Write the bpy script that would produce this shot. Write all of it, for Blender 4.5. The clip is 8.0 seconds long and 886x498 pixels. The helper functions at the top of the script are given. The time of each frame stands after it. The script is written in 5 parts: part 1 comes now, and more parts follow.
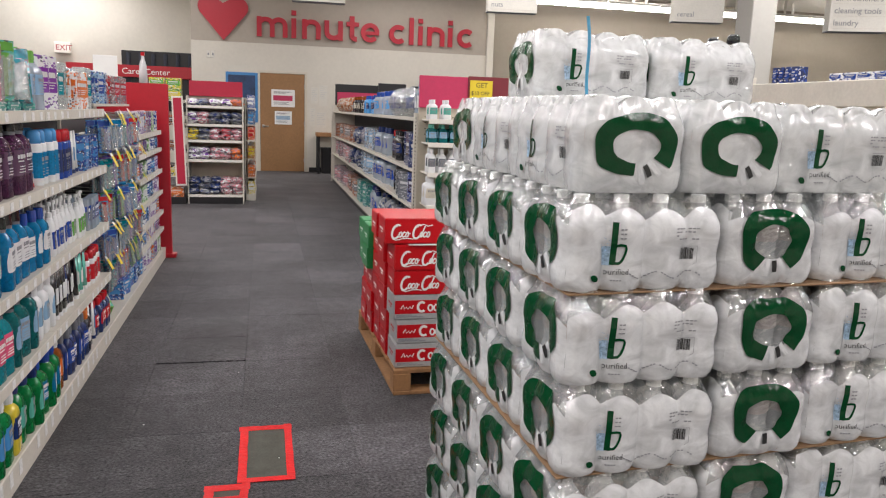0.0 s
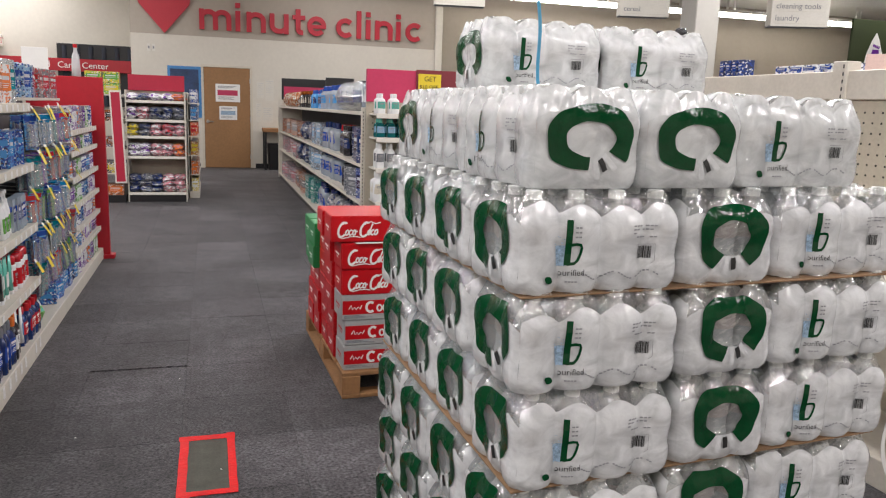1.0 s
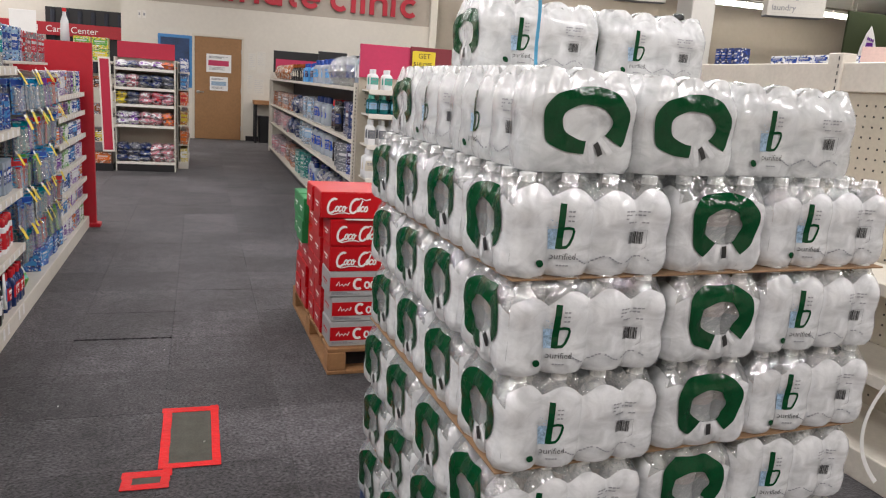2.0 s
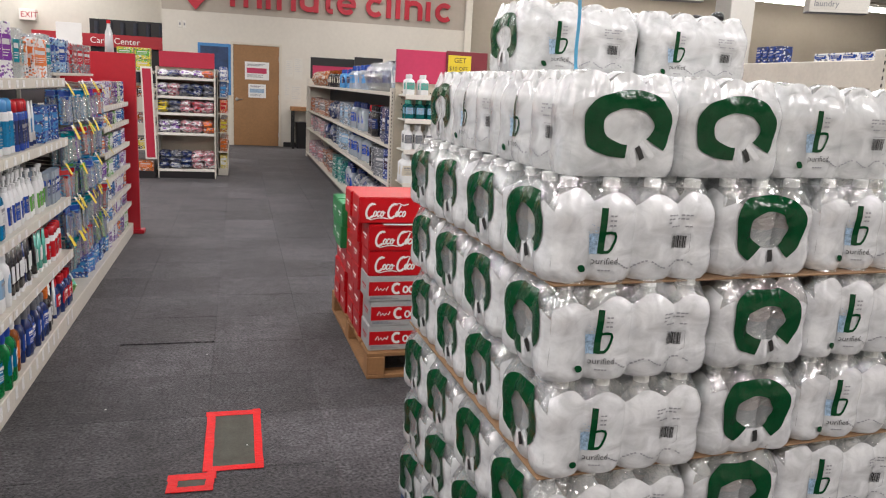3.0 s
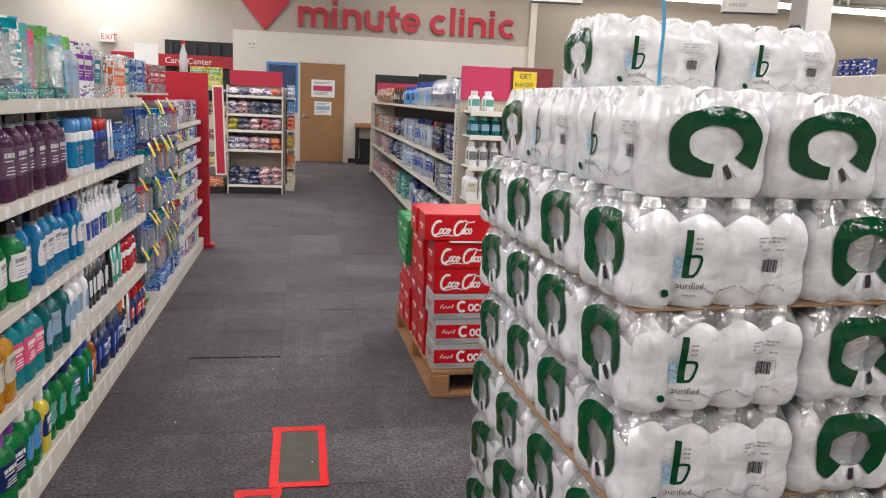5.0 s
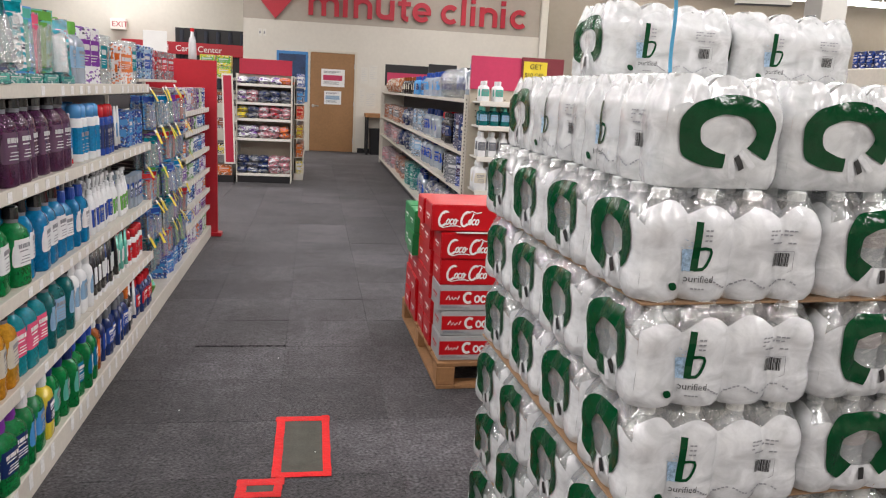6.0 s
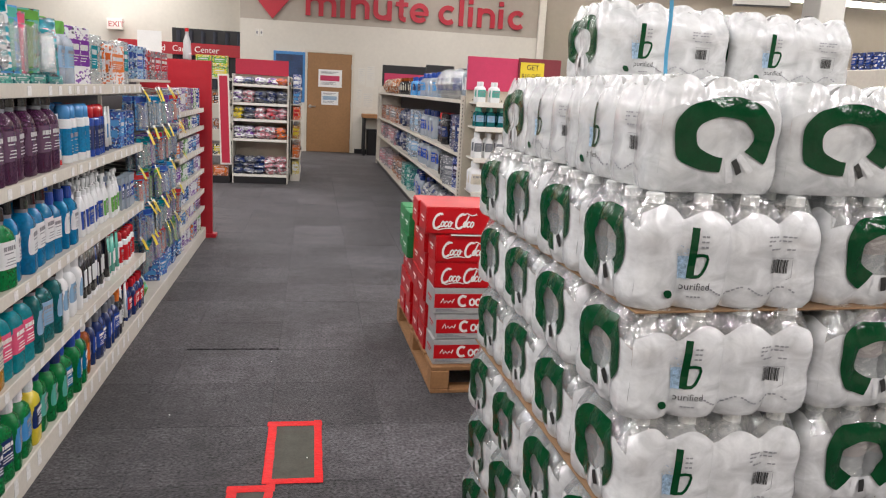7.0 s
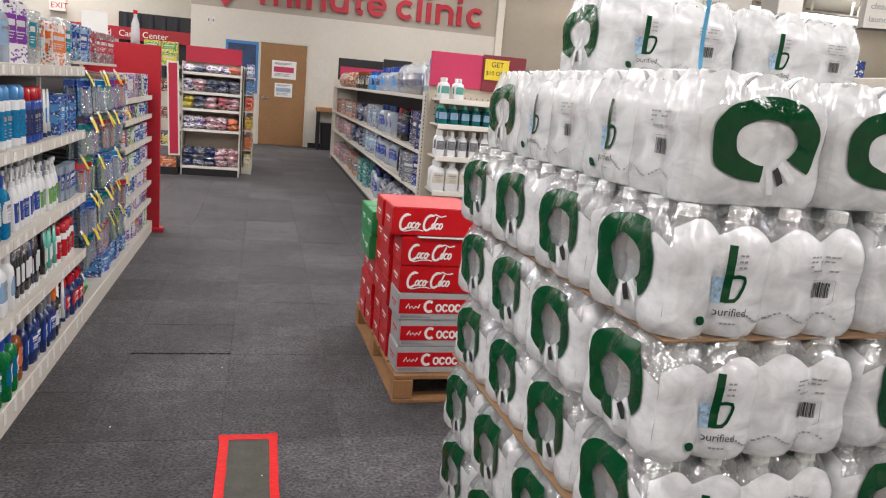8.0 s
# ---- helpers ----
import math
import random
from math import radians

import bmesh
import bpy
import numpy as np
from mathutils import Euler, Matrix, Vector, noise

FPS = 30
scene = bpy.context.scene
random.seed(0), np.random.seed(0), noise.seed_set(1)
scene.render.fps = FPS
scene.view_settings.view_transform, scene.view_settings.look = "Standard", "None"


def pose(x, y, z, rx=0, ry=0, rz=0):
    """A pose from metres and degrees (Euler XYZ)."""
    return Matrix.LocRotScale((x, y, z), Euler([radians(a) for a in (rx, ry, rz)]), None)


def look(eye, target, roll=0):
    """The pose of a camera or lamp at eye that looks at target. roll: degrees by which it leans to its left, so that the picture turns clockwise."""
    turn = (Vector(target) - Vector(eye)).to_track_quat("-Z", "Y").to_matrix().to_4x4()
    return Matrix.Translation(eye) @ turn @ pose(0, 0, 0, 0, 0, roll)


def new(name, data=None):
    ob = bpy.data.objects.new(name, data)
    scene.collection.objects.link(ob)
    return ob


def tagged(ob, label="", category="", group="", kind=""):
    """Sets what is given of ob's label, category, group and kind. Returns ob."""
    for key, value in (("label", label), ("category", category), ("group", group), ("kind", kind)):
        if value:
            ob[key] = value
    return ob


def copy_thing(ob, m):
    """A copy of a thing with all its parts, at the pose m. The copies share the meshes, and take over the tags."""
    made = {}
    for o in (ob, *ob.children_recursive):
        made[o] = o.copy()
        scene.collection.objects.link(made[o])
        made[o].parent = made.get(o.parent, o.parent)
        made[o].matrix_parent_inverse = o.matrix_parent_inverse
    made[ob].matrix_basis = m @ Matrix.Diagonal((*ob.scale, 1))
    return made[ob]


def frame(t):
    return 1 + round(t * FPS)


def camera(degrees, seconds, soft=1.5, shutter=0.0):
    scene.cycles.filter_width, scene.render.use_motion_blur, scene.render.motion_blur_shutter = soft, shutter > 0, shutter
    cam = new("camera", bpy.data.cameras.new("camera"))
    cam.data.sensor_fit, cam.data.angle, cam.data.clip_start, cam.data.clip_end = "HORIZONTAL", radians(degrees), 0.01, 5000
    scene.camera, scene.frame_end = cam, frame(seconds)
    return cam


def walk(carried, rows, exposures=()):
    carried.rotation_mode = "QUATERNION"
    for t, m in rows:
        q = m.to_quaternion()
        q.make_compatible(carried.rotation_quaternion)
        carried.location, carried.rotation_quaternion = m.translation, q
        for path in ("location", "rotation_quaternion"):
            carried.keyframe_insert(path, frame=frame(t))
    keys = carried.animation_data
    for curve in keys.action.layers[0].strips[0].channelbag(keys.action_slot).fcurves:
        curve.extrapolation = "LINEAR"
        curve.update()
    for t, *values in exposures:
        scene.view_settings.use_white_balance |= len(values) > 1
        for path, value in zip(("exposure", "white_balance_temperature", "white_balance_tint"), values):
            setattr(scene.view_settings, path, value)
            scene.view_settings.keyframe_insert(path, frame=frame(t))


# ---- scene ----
cam = camera(60.7, 8.0, soft=1.15)
PATH = [
    (0, (0.106, 0.344, 1.417), (0.566, 2.258, 1.061), 2.1),
    (0.5, (0.135, 0.422, 1.418), (0.668, 2.317, 1.064), 1.2),
    (1, (0.145, 0.444, 1.41), (0.728, 2.323, 1.046), 2.0),
    (1.5, (0.145, 0.451, 1.401), (0.761, 2.313, 1.012), 3.6),
    (2, (0.141, 0.454, 1.409), (0.754, 2.312, 0.993), 4.0),
    (3.5, (0.125, 0.454, 1.414), (0.57, 2.362, 1.008), 2.1),
    (4, (0.118, 0.467, 1.413), (0.505, 2.389, 1.021), 1.8),
    (5.5, (0.114, 0.512, 1.417), (0.471, 2.443, 1.037), 2.9),
    (6, (0.13, 0.524, 1.408), (0.473, 2.453, 1.003), 3.1),
    (6.5, (0.135, 0.531, 1.413), (0.491, 2.454, 0.991), 3.2),
    (7, (0.153, 0.562, 1.41), (0.501, 2.49, 1.007), 3.2),
    (7.5, (0.166, 0.626, 1.408), (0.534, 2.558, 1.043), 3.8),
    (8, (0.113, 0.758, 1.393), (0.59, 2.658, 0.992), 5.1),
]
walk(cam, [(t, look(eye, target, roll)) for t, eye, target, roll in PATH],
     exposures=((0, -0.08), (1, -0.14), (2.2, -0.08), (3.5, 0.0), (8, 0.03)))

# ---- world and lamps ----
world = bpy.data.worlds.new("store_world")
scene.world = world
world.use_nodes = True
world.node_tree.nodes["Background"].inputs["Color"].default_value = (1.0, 0.97, 0.94, 1)
world.node_tree.nodes["Background"].inputs["Strength"].default_value = 0.02
CEIL = 4.2


def lamp(x, y, z, sx, sy, watts):
    data = bpy.data.lights.new("ceiling_lamp", "AREA")
    data.shape, data.size, data.size_y, data.energy = "RECTANGLE", sx, sy, watts
    data.color = (1.0, 0.965, 0.965)
    ob = new("ceiling_lamp", data)
    ob.matrix_world = pose(x, y, z)
    return ob


# ---- materials ----
def M(name, rgb, rough=0.5, metal=0.0, var=0.12, scale=12.0, bump=0.0, bscale=150.0, coat=0.0, tint=0.0, spec=0.5, crease=0.0):
    """A procedural surface: base colour varied at two scales, roughness and fine relief."""
    m = bpy.data.materials.new(name)
    m.use_nodes = True
    nt = m.node_tree
    b = nt.nodes["Principled BSDF"]
    b.inputs["Roughness"].default_value, b.inputs["Metallic"].default_value = rough, metal
    b.inputs["Coat Weight"].default_value = coat
    b.inputs["Specular IOR Level"].default_value = spec
    tc = nt.nodes.new("ShaderNodeTexCoord")
    n1, n2 = nt.nodes.new("ShaderNodeTexNoise"), nt.nodes.new("ShaderNodeTexNoise")
    n1.inputs["Scale"].default_value, n2.inputs["Scale"].default_value = scale, scale * 9
    n1.inputs["Detail"].default_value = n2.inputs["Detail"].default_value = 4
    add = nt.nodes.new("ShaderNodeMath")
    add.operation = "ADD"
    for n, k in ((n1, 0), (n2, 1)):
        nt.links.new(tc.outputs["Object"], n.inputs["Vector"])
        nt.links.new(n.outputs["Fac"], add.inputs[k])
    oi = nt.nodes.new("ShaderNodeObjectInfo")
    ma = nt.nodes.new("ShaderNodeMath")
    ma.operation = "MULTIPLY_ADD"
    nt.links.new(oi.outputs["Random"], ma.inputs[0])
    ma.inputs[1].default_value = tint
    nt.links.new(add.outputs[0], ma.inputs[2])
    mr = nt.nodes.new("ShaderNodeMapRange")
    nt.links.new(ma.outputs[0], mr.inputs["Value"])
    mr.inputs["From Min"].default_value, mr.inputs["From Max"].default_value = 0.6, 1.4 + tint
    mr.inputs["To Min"].default_value, mr.inputs["To Max"].default_value = 1 - var, 1 + var
    mx = nt.nodes.new("ShaderNodeMix")
    mx.data_type, mx.blend_type = "RGBA", "MULTIPLY"
    mx.inputs["Factor"].default_value = 1
    mx.inputs[6].default_value = (*rgb, 1)
    nt.links.new(mr.outputs["Result"], mx.inputs[7])
    nt.links.new(mx.outputs[2], b.inputs["Base Color"])
    if bump:
        n3, bp = nt.nodes.new("ShaderNodeTexNoise"), nt.nodes.new("ShaderNodeBump")
        n3.inputs["Scale"].default_value, n3.inputs["Detail"].default_value = bscale, 3
        if crease:
            mp = nt.nodes.new("ShaderNodeMapping")
            mp.inputs["Scale"].default_value = (1, 1, crease)
            mp.inputs["Rotation"].default_value = (0.25, 0.2, 0)
            n3.inputs["Distortion"].default_value = 0.7
            n3.noise_type = "RIDGED_MULTIFRACTAL"
            nt.links.new(tc.outputs["Object"], mp.inputs["Vector"])
            nt.links.new(mp.outputs["Vector"], n3.inputs["Vector"])
        else:
            nt.links.new(tc.outputs["Object"], n3.inputs["Vector"])
        nt.links.new(n3.outputs["Fac"], bp.inputs["Height"])
        bp.inputs["Strength"].default_value, bp.inputs["Distance"].default_value = bump, 0.004
        nt.links.new(bp.outputs["Normal"], b.inputs["Normal"])
    return m


def clear(name, rgb, see=0.6, milk=0.15, rough=0.12, bscale=60.0, bump=0.4, ridged=False):
    """Thin clear plastic: see-through, a little milky, glossy and wrinkled."""
    m = bpy.data.materials.new(name)
    m.use_nodes = True
    nt = m.node_tree
    nt.nodes.remove(nt.nodes["Principled BSDF"])
    out = nt.nodes["Material Output"]
    tr, gl, di = (nt.nodes.new(k) for k in ("ShaderNodeBsdfTransparent", "ShaderNodeBsdfGlossy", "ShaderNodeBsdfDiffuse"))
    tr.inputs["Color"].default_value = (*rgb, 1)
    gl.inputs["Roughness"].default_value = rough
    di.inputs["Color"].default_value = (*[0.9 * c for c in rgb], 1)
    tc, n, bp, mp = (nt.nodes.new(k) for k in ("ShaderNodeTexCoord", "ShaderNodeTexNoise", "ShaderNodeBump", "ShaderNodeMapping"))
    n.inputs["Scale"].default_value, n.inputs["Detail"].default_value, n.inputs["Distortion"].default_value = bscale, 3, 1.4
    if ridged:
        n.noise_type = "RIDGED_MULTIFRACTAL"
        n.inputs["Distortion"].default_value = 0.6
        mp.inputs["Rotation"].default_value = (0.5, 0.6, 0.3)
        mp.inputs["Scale"].default_value = (1.0, 0.45, 0.7)
    nt.links.new(tc.outputs["Object"], mp.inputs["Vector"])
    nt.links.new(mp.outputs["Vector"], n.inputs["Vector"])
    nt.links.new(n.outputs["Fac"], bp.inputs["Height"])
    bp.inputs["Strength"].default_value, bp.inputs["Distance"].default_value = bump, 0.01
    nt.links.new(bp.outputs["Normal"], gl.inputs["Normal"])
    a, c = nt.nodes.new("ShaderNodeMixShader"), nt.nodes.new("ShaderNodeMixShader")
    a.inputs[0].default_value = milk / max(1e-3, 1 - see)
    nt.links.new(gl.outputs[0], a.inputs[1])
    nt.links.new(di.outputs[0], a.inputs[2])
    c.inputs[0].default_value = 1 - see
    nt.links.new(tr.outputs[0], c.inputs[1])
    nt.links.new(a.outputs[0], c.inputs[2])
    nt.links.new(c.outputs[0], out.inputs["Surface"])
    return m


def see_through(m, share, rgb=(1, 1, 1), uneven=0.0, scale=20.0):
    """Lets a share of the light pass straight through a surface, more where thin film clings."""
    nt = m.node_tree
    mix, tr = nt.nodes.new("ShaderNodeMixShader"), nt.nodes.new("ShaderNodeBsdfTransparent")
    tr.inputs["Color"].default_value = (*rgb, 1)
    mix.inputs[0].default_value = share
    if uneven:
        tc, mp, n, r = (nt.nodes.new(k) for k in ("ShaderNodeTexCoord", "ShaderNodeMapping", "ShaderNodeTexNoise", "ShaderNodeMapRange"))
        mp.inputs["Scale"].default_value = (1.0, 1.0, 1.5)
        n.inputs["Scale"].default_value, n.inputs["Detail"].default_value, n.inputs["Distortion"].default_value = scale, 6, 0.8
        r.inputs["From Min"].default_value, r.inputs["From Max"].default_value = 0.36, 0.66
        r.inputs["To Min"].default_value, r.inputs["To Max"].default_value = share - uneven, share + uneven
        nt.links.new(tc.outputs["Object"], mp.inputs["Vector"])
        nt.links.new(mp.outputs["Vector"], n.inputs["Vector"])
        nt.links.new(n.outputs["Fac"], r.inputs["Value"])
        nt.links.new(r.outputs["Result"], mix.inputs[0])
    nt.links.new(nt.nodes["Principled BSDF"].outputs[0], mix.inputs[1])
    nt.links.new(tr.outputs[0], mix.inputs[2])
    nt.links.new(mix.outputs[0], nt.nodes["Material Output"].inputs["Surface"])
    return m


def carpet_material():
    """Dark loop-pile carpet: speckled yarn, patches of wear and a tone of its own for each tile."""
    m = bpy.data.materials.new("carpet")
    m.use_nodes = True
    nt = m.node_tree
    b = nt.nodes["Principled BSDF"]
    b.inputs["Roughness"].default_value, b.inputs["Specular IOR Level"].default_value = 0.72, 0.42
    b.inputs["Sheen Weight"].default_value, b.inputs["Sheen Roughness"].default_value = 0.16, 0.35
    geo, oi = nt.nodes.new("ShaderNodeNewGeometry"), nt.nodes.new("ShaderNodeObjectInfo")
    level = None
    for scale, detail, low, high in ((1.7, 4, 0.62, 1.38), (13.0, 4, 0.70, 1.30), (75.0, 4, 0.10, 1.90)):
        n, r = nt.nodes.new("ShaderNodeTexNoise"), nt.nodes.new("ShaderNodeMapRange")
        n.inputs["Scale"].default_value, n.inputs["Detail"].default_value = scale, detail
        r.inputs["From Min"].default_value, r.inputs["From Max"].default_value = 0.3, 0.7
        r.inputs["To Min"].default_value, r.inputs["To Max"].default_value = low, high
        nt.links.new(geo.outputs["Position"], n.inputs["Vector"])
        nt.links.new(n.outputs["Fac"], r.inputs["Value"])
        if level is None:
            level = r.outputs["Result"]
        else:
            k = nt.nodes.new("ShaderNodeMath")
            k.operation = "MULTIPLY"
            nt.links.new(level, k.inputs[0])
            nt.links.new(r.outputs["Result"], k.inputs[1])
            level = k.outputs[0]
    tile, k = nt.nodes.new("ShaderNodeMapRange"), nt.nodes.new("ShaderNodeMath")
    tile.inputs["To Min"].default_value, tile.inputs["To Max"].default_value = 0.74, 1.26
    k.operation = "MULTIPLY"
    nt.links.new(oi.outputs["Random"], tile.inputs["Value"])
    nt.links.new(level, k.inputs[0])
    nt.links.new(tile.outputs["Result"], k.inputs[1])
    mx = nt.nodes.new("ShaderNodeMix")
    mx.data_type, mx.blend_type = "RGBA", "MULTIPLY"
    mx.inputs["Factor"].default_value = 1
    mx.inputs[6].default_value = (0.058, 0.0545, 0.0595, 1)
    nt.links.new(k.outputs[0], mx.inputs[7])
    nt.links.new(mx.outputs[2], b.inputs["Base Color"])
    n, bp = nt.nodes.new("ShaderNodeTexNoise"), nt.nodes.new("ShaderNodeBump")
    n.inputs["Scale"].default_value = 150.0
    nt.links.new(geo.outputs["Position"], n.inputs["Vector"])
    nt.links.new(n.outputs["Fac"], bp.inputs["Height"])
    bp.inputs["Strength"].default_value, bp.inputs["Distance"].default_value = 0.9, 0.004
    nt.links.new(bp.outputs["Normal"], b.inputs["Normal"])
    return m


def printed(name, colours, scale):
    """Busy package print: patches of a few inks, shifted on each package."""
    m = bpy.data.materials.new(name)
    m.use_nodes = True
    nt = m.node_tree
    b = nt.nodes["Principled BSDF"]
    b.inputs["Roughness"].default_value, b.inputs["Coat Weight"].default_value = 0.3, 0.25
    tc, oi, add, mp = (nt.nodes.new(k) for k in ("ShaderNodeTexCoord", "ShaderNodeObjectInfo", "ShaderNodeVectorMath", "ShaderNodeMapping"))
    mp.inputs["Scale"].default_value = (1.0, 0.55, 1.0)
    nt.links.new(tc.outputs["Object"], mp.inputs["Vector"])
    nt.links.new(mp.outputs["Vector"], add.inputs[0])
    nt.links.new(oi.outputs["Random"], add.inputs[1])
    v, sp, rp = nt.nodes.new("ShaderNodeTexVoronoi"), nt.nodes.new("ShaderNodeSeparateColor"), nt.nodes.new("ShaderNodeValToRGB")
    v.distance = "CHEBYCHEV"
    v.inputs["Scale"].default_value, v.inputs["Randomness"].default_value = scale, 0.9
    nt.links.new(add.outputs[0], v.inputs["Vector"])
    nt.links.new(v.outputs["Color"], sp.inputs[0])
    nt.links.new(sp.outputs[0], rp.inputs["Fac"])
    rp.color_ramp.interpolation = "CONSTANT"
    stops = (0.0, 0.56, 0.78, 0.92)
    for k, c in enumerate(colours):
        e = rp.color_ramp.elements[k] if k < 2 else rp.color_ramp.elements.new(stops[k])
        e.position, e.color = stops[k], (*c, 1)
    nt.links.new(rp.outputs["Color"], b.inputs["Base Color"])
    return m


def glow(name, rgb, power):
    m = bpy.data.materials.new(name)
    m.use_nodes = True
    b = m.node_tree.nodes["Principled BSDF"]
    b.inputs["Base Color"].default_value = (*rgb, 1)
    b.inputs["Emission Color"].default_value, b.inputs["Emission Strength"].default_value = (*rgb, 1), power
    return m


CARPET = carpet_material()
SCREED = M("carpet_backing", (0.035, 0.036, 0.04), 0.95, spec=0.1)
WHITEWALL = M("white_wall_paint", (0.66, 0.62, 0.545), 0.7, var=0.05, scale=1.5, bump=0.1, bscale=200)
BEIGE = M("beige_wall_paint", (0.32, 0.275, 0.225), 0.75, var=0.05, scale=1.2, bump=0.1, bscale=200)
SIGNWALL = M("pale_beige_wall_paint", (0.42, 0.37, 0.31), 0.75, var=0.05, scale=1.2, bump=0.1, bscale=200)
CEILING = M("ceiling_board", (0.7, 0.68, 0.63), 0.9, var=0.06, scale=4, bump=0.2, bscale=90)
GREENWALL = M("green_wall_paint", (0.030, 0.045, 0.008), 0.7, var=0.06, scale=2)
RED = M("red_letter_acrylic", (0.45, 0.012, 0.03), 0.4, var=0.06, scale=3)
REDPANEL = M("red_laminate", (0.42, 0.010, 0.022), 0.35, var=0.1, scale=3, bump=0.05)
CRIMSON = M("crimson_card", (0.44, 0.014, 0.045), 0.5, var=0.08, scale=4)
PINK = M("crimson_header_card", (0.50, 0.03, 0.10), 0.5, var=0.08, scale=4)
SHELF = M("cream_shelf_steel", (0.63, 0.59, 0.52), 0.42, var=0.1, scale=6, bump=0.05)
SHELFW = M("white_shelf_steel", (0.72, 0.69, 0.63), 0.45, var=0.08, scale=6)
PEG = M("pegboard_cream", (0.50, 0.45, 0.36), 0.6, var=0.1, scale=6)
BLACK = M("black_plastic", (0.012, 0.012, 0.014), 0.4, var=0.2)
# Darkened back panel: the shade in gaps behind the goods is in its colour.
SHADEPEG = M("shaded_back_panel", (0.055, 0.055, 0.06), 0.7, var=0.2)
# Shade inside peg holes and slots, painted as flat dark pieces on solid panels.
DARK = M("painted_hole_shade", (0.02, 0.02, 0.022), 0.8, var=0.2)
DOORWOOD = M("oak_veneer_door", (0.30, 0.155, 0.062), 0.5, var=0.14, scale=3, bump=0.06)
FRAME = M("cream_door_frame", (0.62, 0.57, 0.48), 0.5, var=0.05)
METAL = M("brushed_metal", (0.55, 0.54, 0.52), 0.3, 0.95, var=0.1)
PAPER = M("white_paper", (0.8, 0.79, 0.77), 0.7, var=0.04)
PALEPAPER = M("off_white_paper", (0.68, 0.65, 0.58), 0.7, var=0.05)
FAINT = M("faint_grey_ink", (0.58, 0.57, 0.56), 0.7)
GREYINK = M("grey_ink", (0.25, 0.25, 0.27), 0.7, var=0.1)
TAPE = M("red_floor_tape", (0.72, 0.010, 0.012), 0.45, var=0.15, scale=30, bump=0.5, bscale=60, spec=0.25)
PLATE = M("grey_floor_plate", (0.075, 0.074, 0.060), 0.55, var=0.3, scale=18, spec=0.2)
WOOD = M("raw_pallet_wood", (0.30, 0.150, 0.062), 0.8, var=0.35, scale=7, bump=0.3, bscale=60, tint=0.6)
BLUEWOOD = M("blue_painted_wood", (0.012, 0.04, 0.13), 0.7, var=0.25, scale=9)
CARD = M("brown_cardboard", (0.27, 0.16, 0.085), 0.85, var=0.15, scale=9, bump=0.2)
FILM = see_through(M("white_printed_film", (0.80, 0.805, 0.82), 0.16, var=0.05, scale=25, bump=1.0, bscale=24, coat=0.5, crease=0.6), 0.25, uneven=0.15, scale=17)
CLOUDFILM = see_through(M("milky_white_film", (0.81, 0.82, 0.825), 0.12, var=0.04, scale=25, bump=1.0, bscale=30, coat=0.9, crease=0.35), 0.34, uneven=0.16, scale=15)
CLEARFILM = clear("clear_shrink_film", (0.97, 0.98, 0.98), 0.70, 0.08, 0.05, 85, 0.8, True)
PET = clear("clear_bottle_plastic", (0.94, 0.96, 0.97), 0.40, 0.42, 0.05, 45, 0.5, True)
CAPW = M("white_bottle_cap", (0.85, 0.85, 0.84), 0.4, var=0.03)
GREEN = M("dark_green_print", (0.001, 0.048, 0.014), 0.10, var=0.25, scale=30, bump=0.6, bscale=38, spec=0.28)
BLUEPRINT = M("pale_blue_print", (0.30, 0.42, 0.55), 0.3, var=0.8, scale=150)
BLACKPRINT = M("black_print", (0.02, 0.02, 0.02), 0.35)
SODARED = M("red_carton", (0.50, 0.004, 0.009), 0.35, var=0.08, scale=8, tint=0.2, spec=0.35)
SODASILVER = M("silver_carton", (0.50, 0.50, 0.50), 0.35, 0.3, var=0.1, scale=8)
SODAGREEN = M("green_carton", (0.01, 0.22, 0.06), 0.35, var=0.1, scale=8)
WHITEPRINT = M("white_print", (0.85, 0.83, 0.8), 0.4, var=0.03)
YELLOW = M("yellow_card", (0.72, 0.55, 0.03), 0.5, var=0.05)
COLUMN = M("cream_column_paint", (0.48, 0.46, 0.42), 0.6, var=0.04, scale=2)
TUBE = glow("fluorescent_tube", (1.0, 0.97, 0.92), 14.0)
EXITM = glow("exit_sign_face", (0.8, 0.74, 0.68), 0.12)


# ---- helpers of this scene ----
def part(name, bm, material, parent=None, label="", smooth=False):
    """One bmesh as one mesh object, under a thing or a part."""
    me = bpy.data.meshes.new(name)
    bm.normal_update()
    bm.to_mesh(me)
    bm.free()
    for m in (material if isinstance(material, (list, tuple)) else [material]):
        me.materials.append(m)
    if smooth:
        me.polygons.foreach_set("use_smooth", [True] * len(me.polygons))
    ob = new(name, me)
    if parent is not None:
        ob.parent = parent
    if label:
        ob["label"] = label
    return ob


def thing(name, label, category, group="", m=None, kind=""):
    ob = new(name)
    ob.empty_display_size = 0.05
    if m is not None:
        ob.matrix_world = m
    return tagged(ob, label, category, group, kind)


def box(x0, x1, y0, y1, z0, z1, bevel=0.0, bm=None, seg=1):
    bm2 = bmesh.new()
    bmesh.ops.create_cube(bm2, size=1)
    for v in bm2.verts:
        v.co = Vector(((x0 + x1) / 2 + v.co.x * (x1 - x0), (y0 + y1) / 2 + v.co.y * (y1 - y0), (z0 + z1) / 2 + v.co.z * (z1 - z0)))
    if bevel:
        bmesh.ops.bevel(bm2, geom=bm2.edges[:], offset=bevel, segments=seg, affect="EDGES", clamp_overlap=True)
    if bm is None:
        return bm2
    return join(bm, bm2)


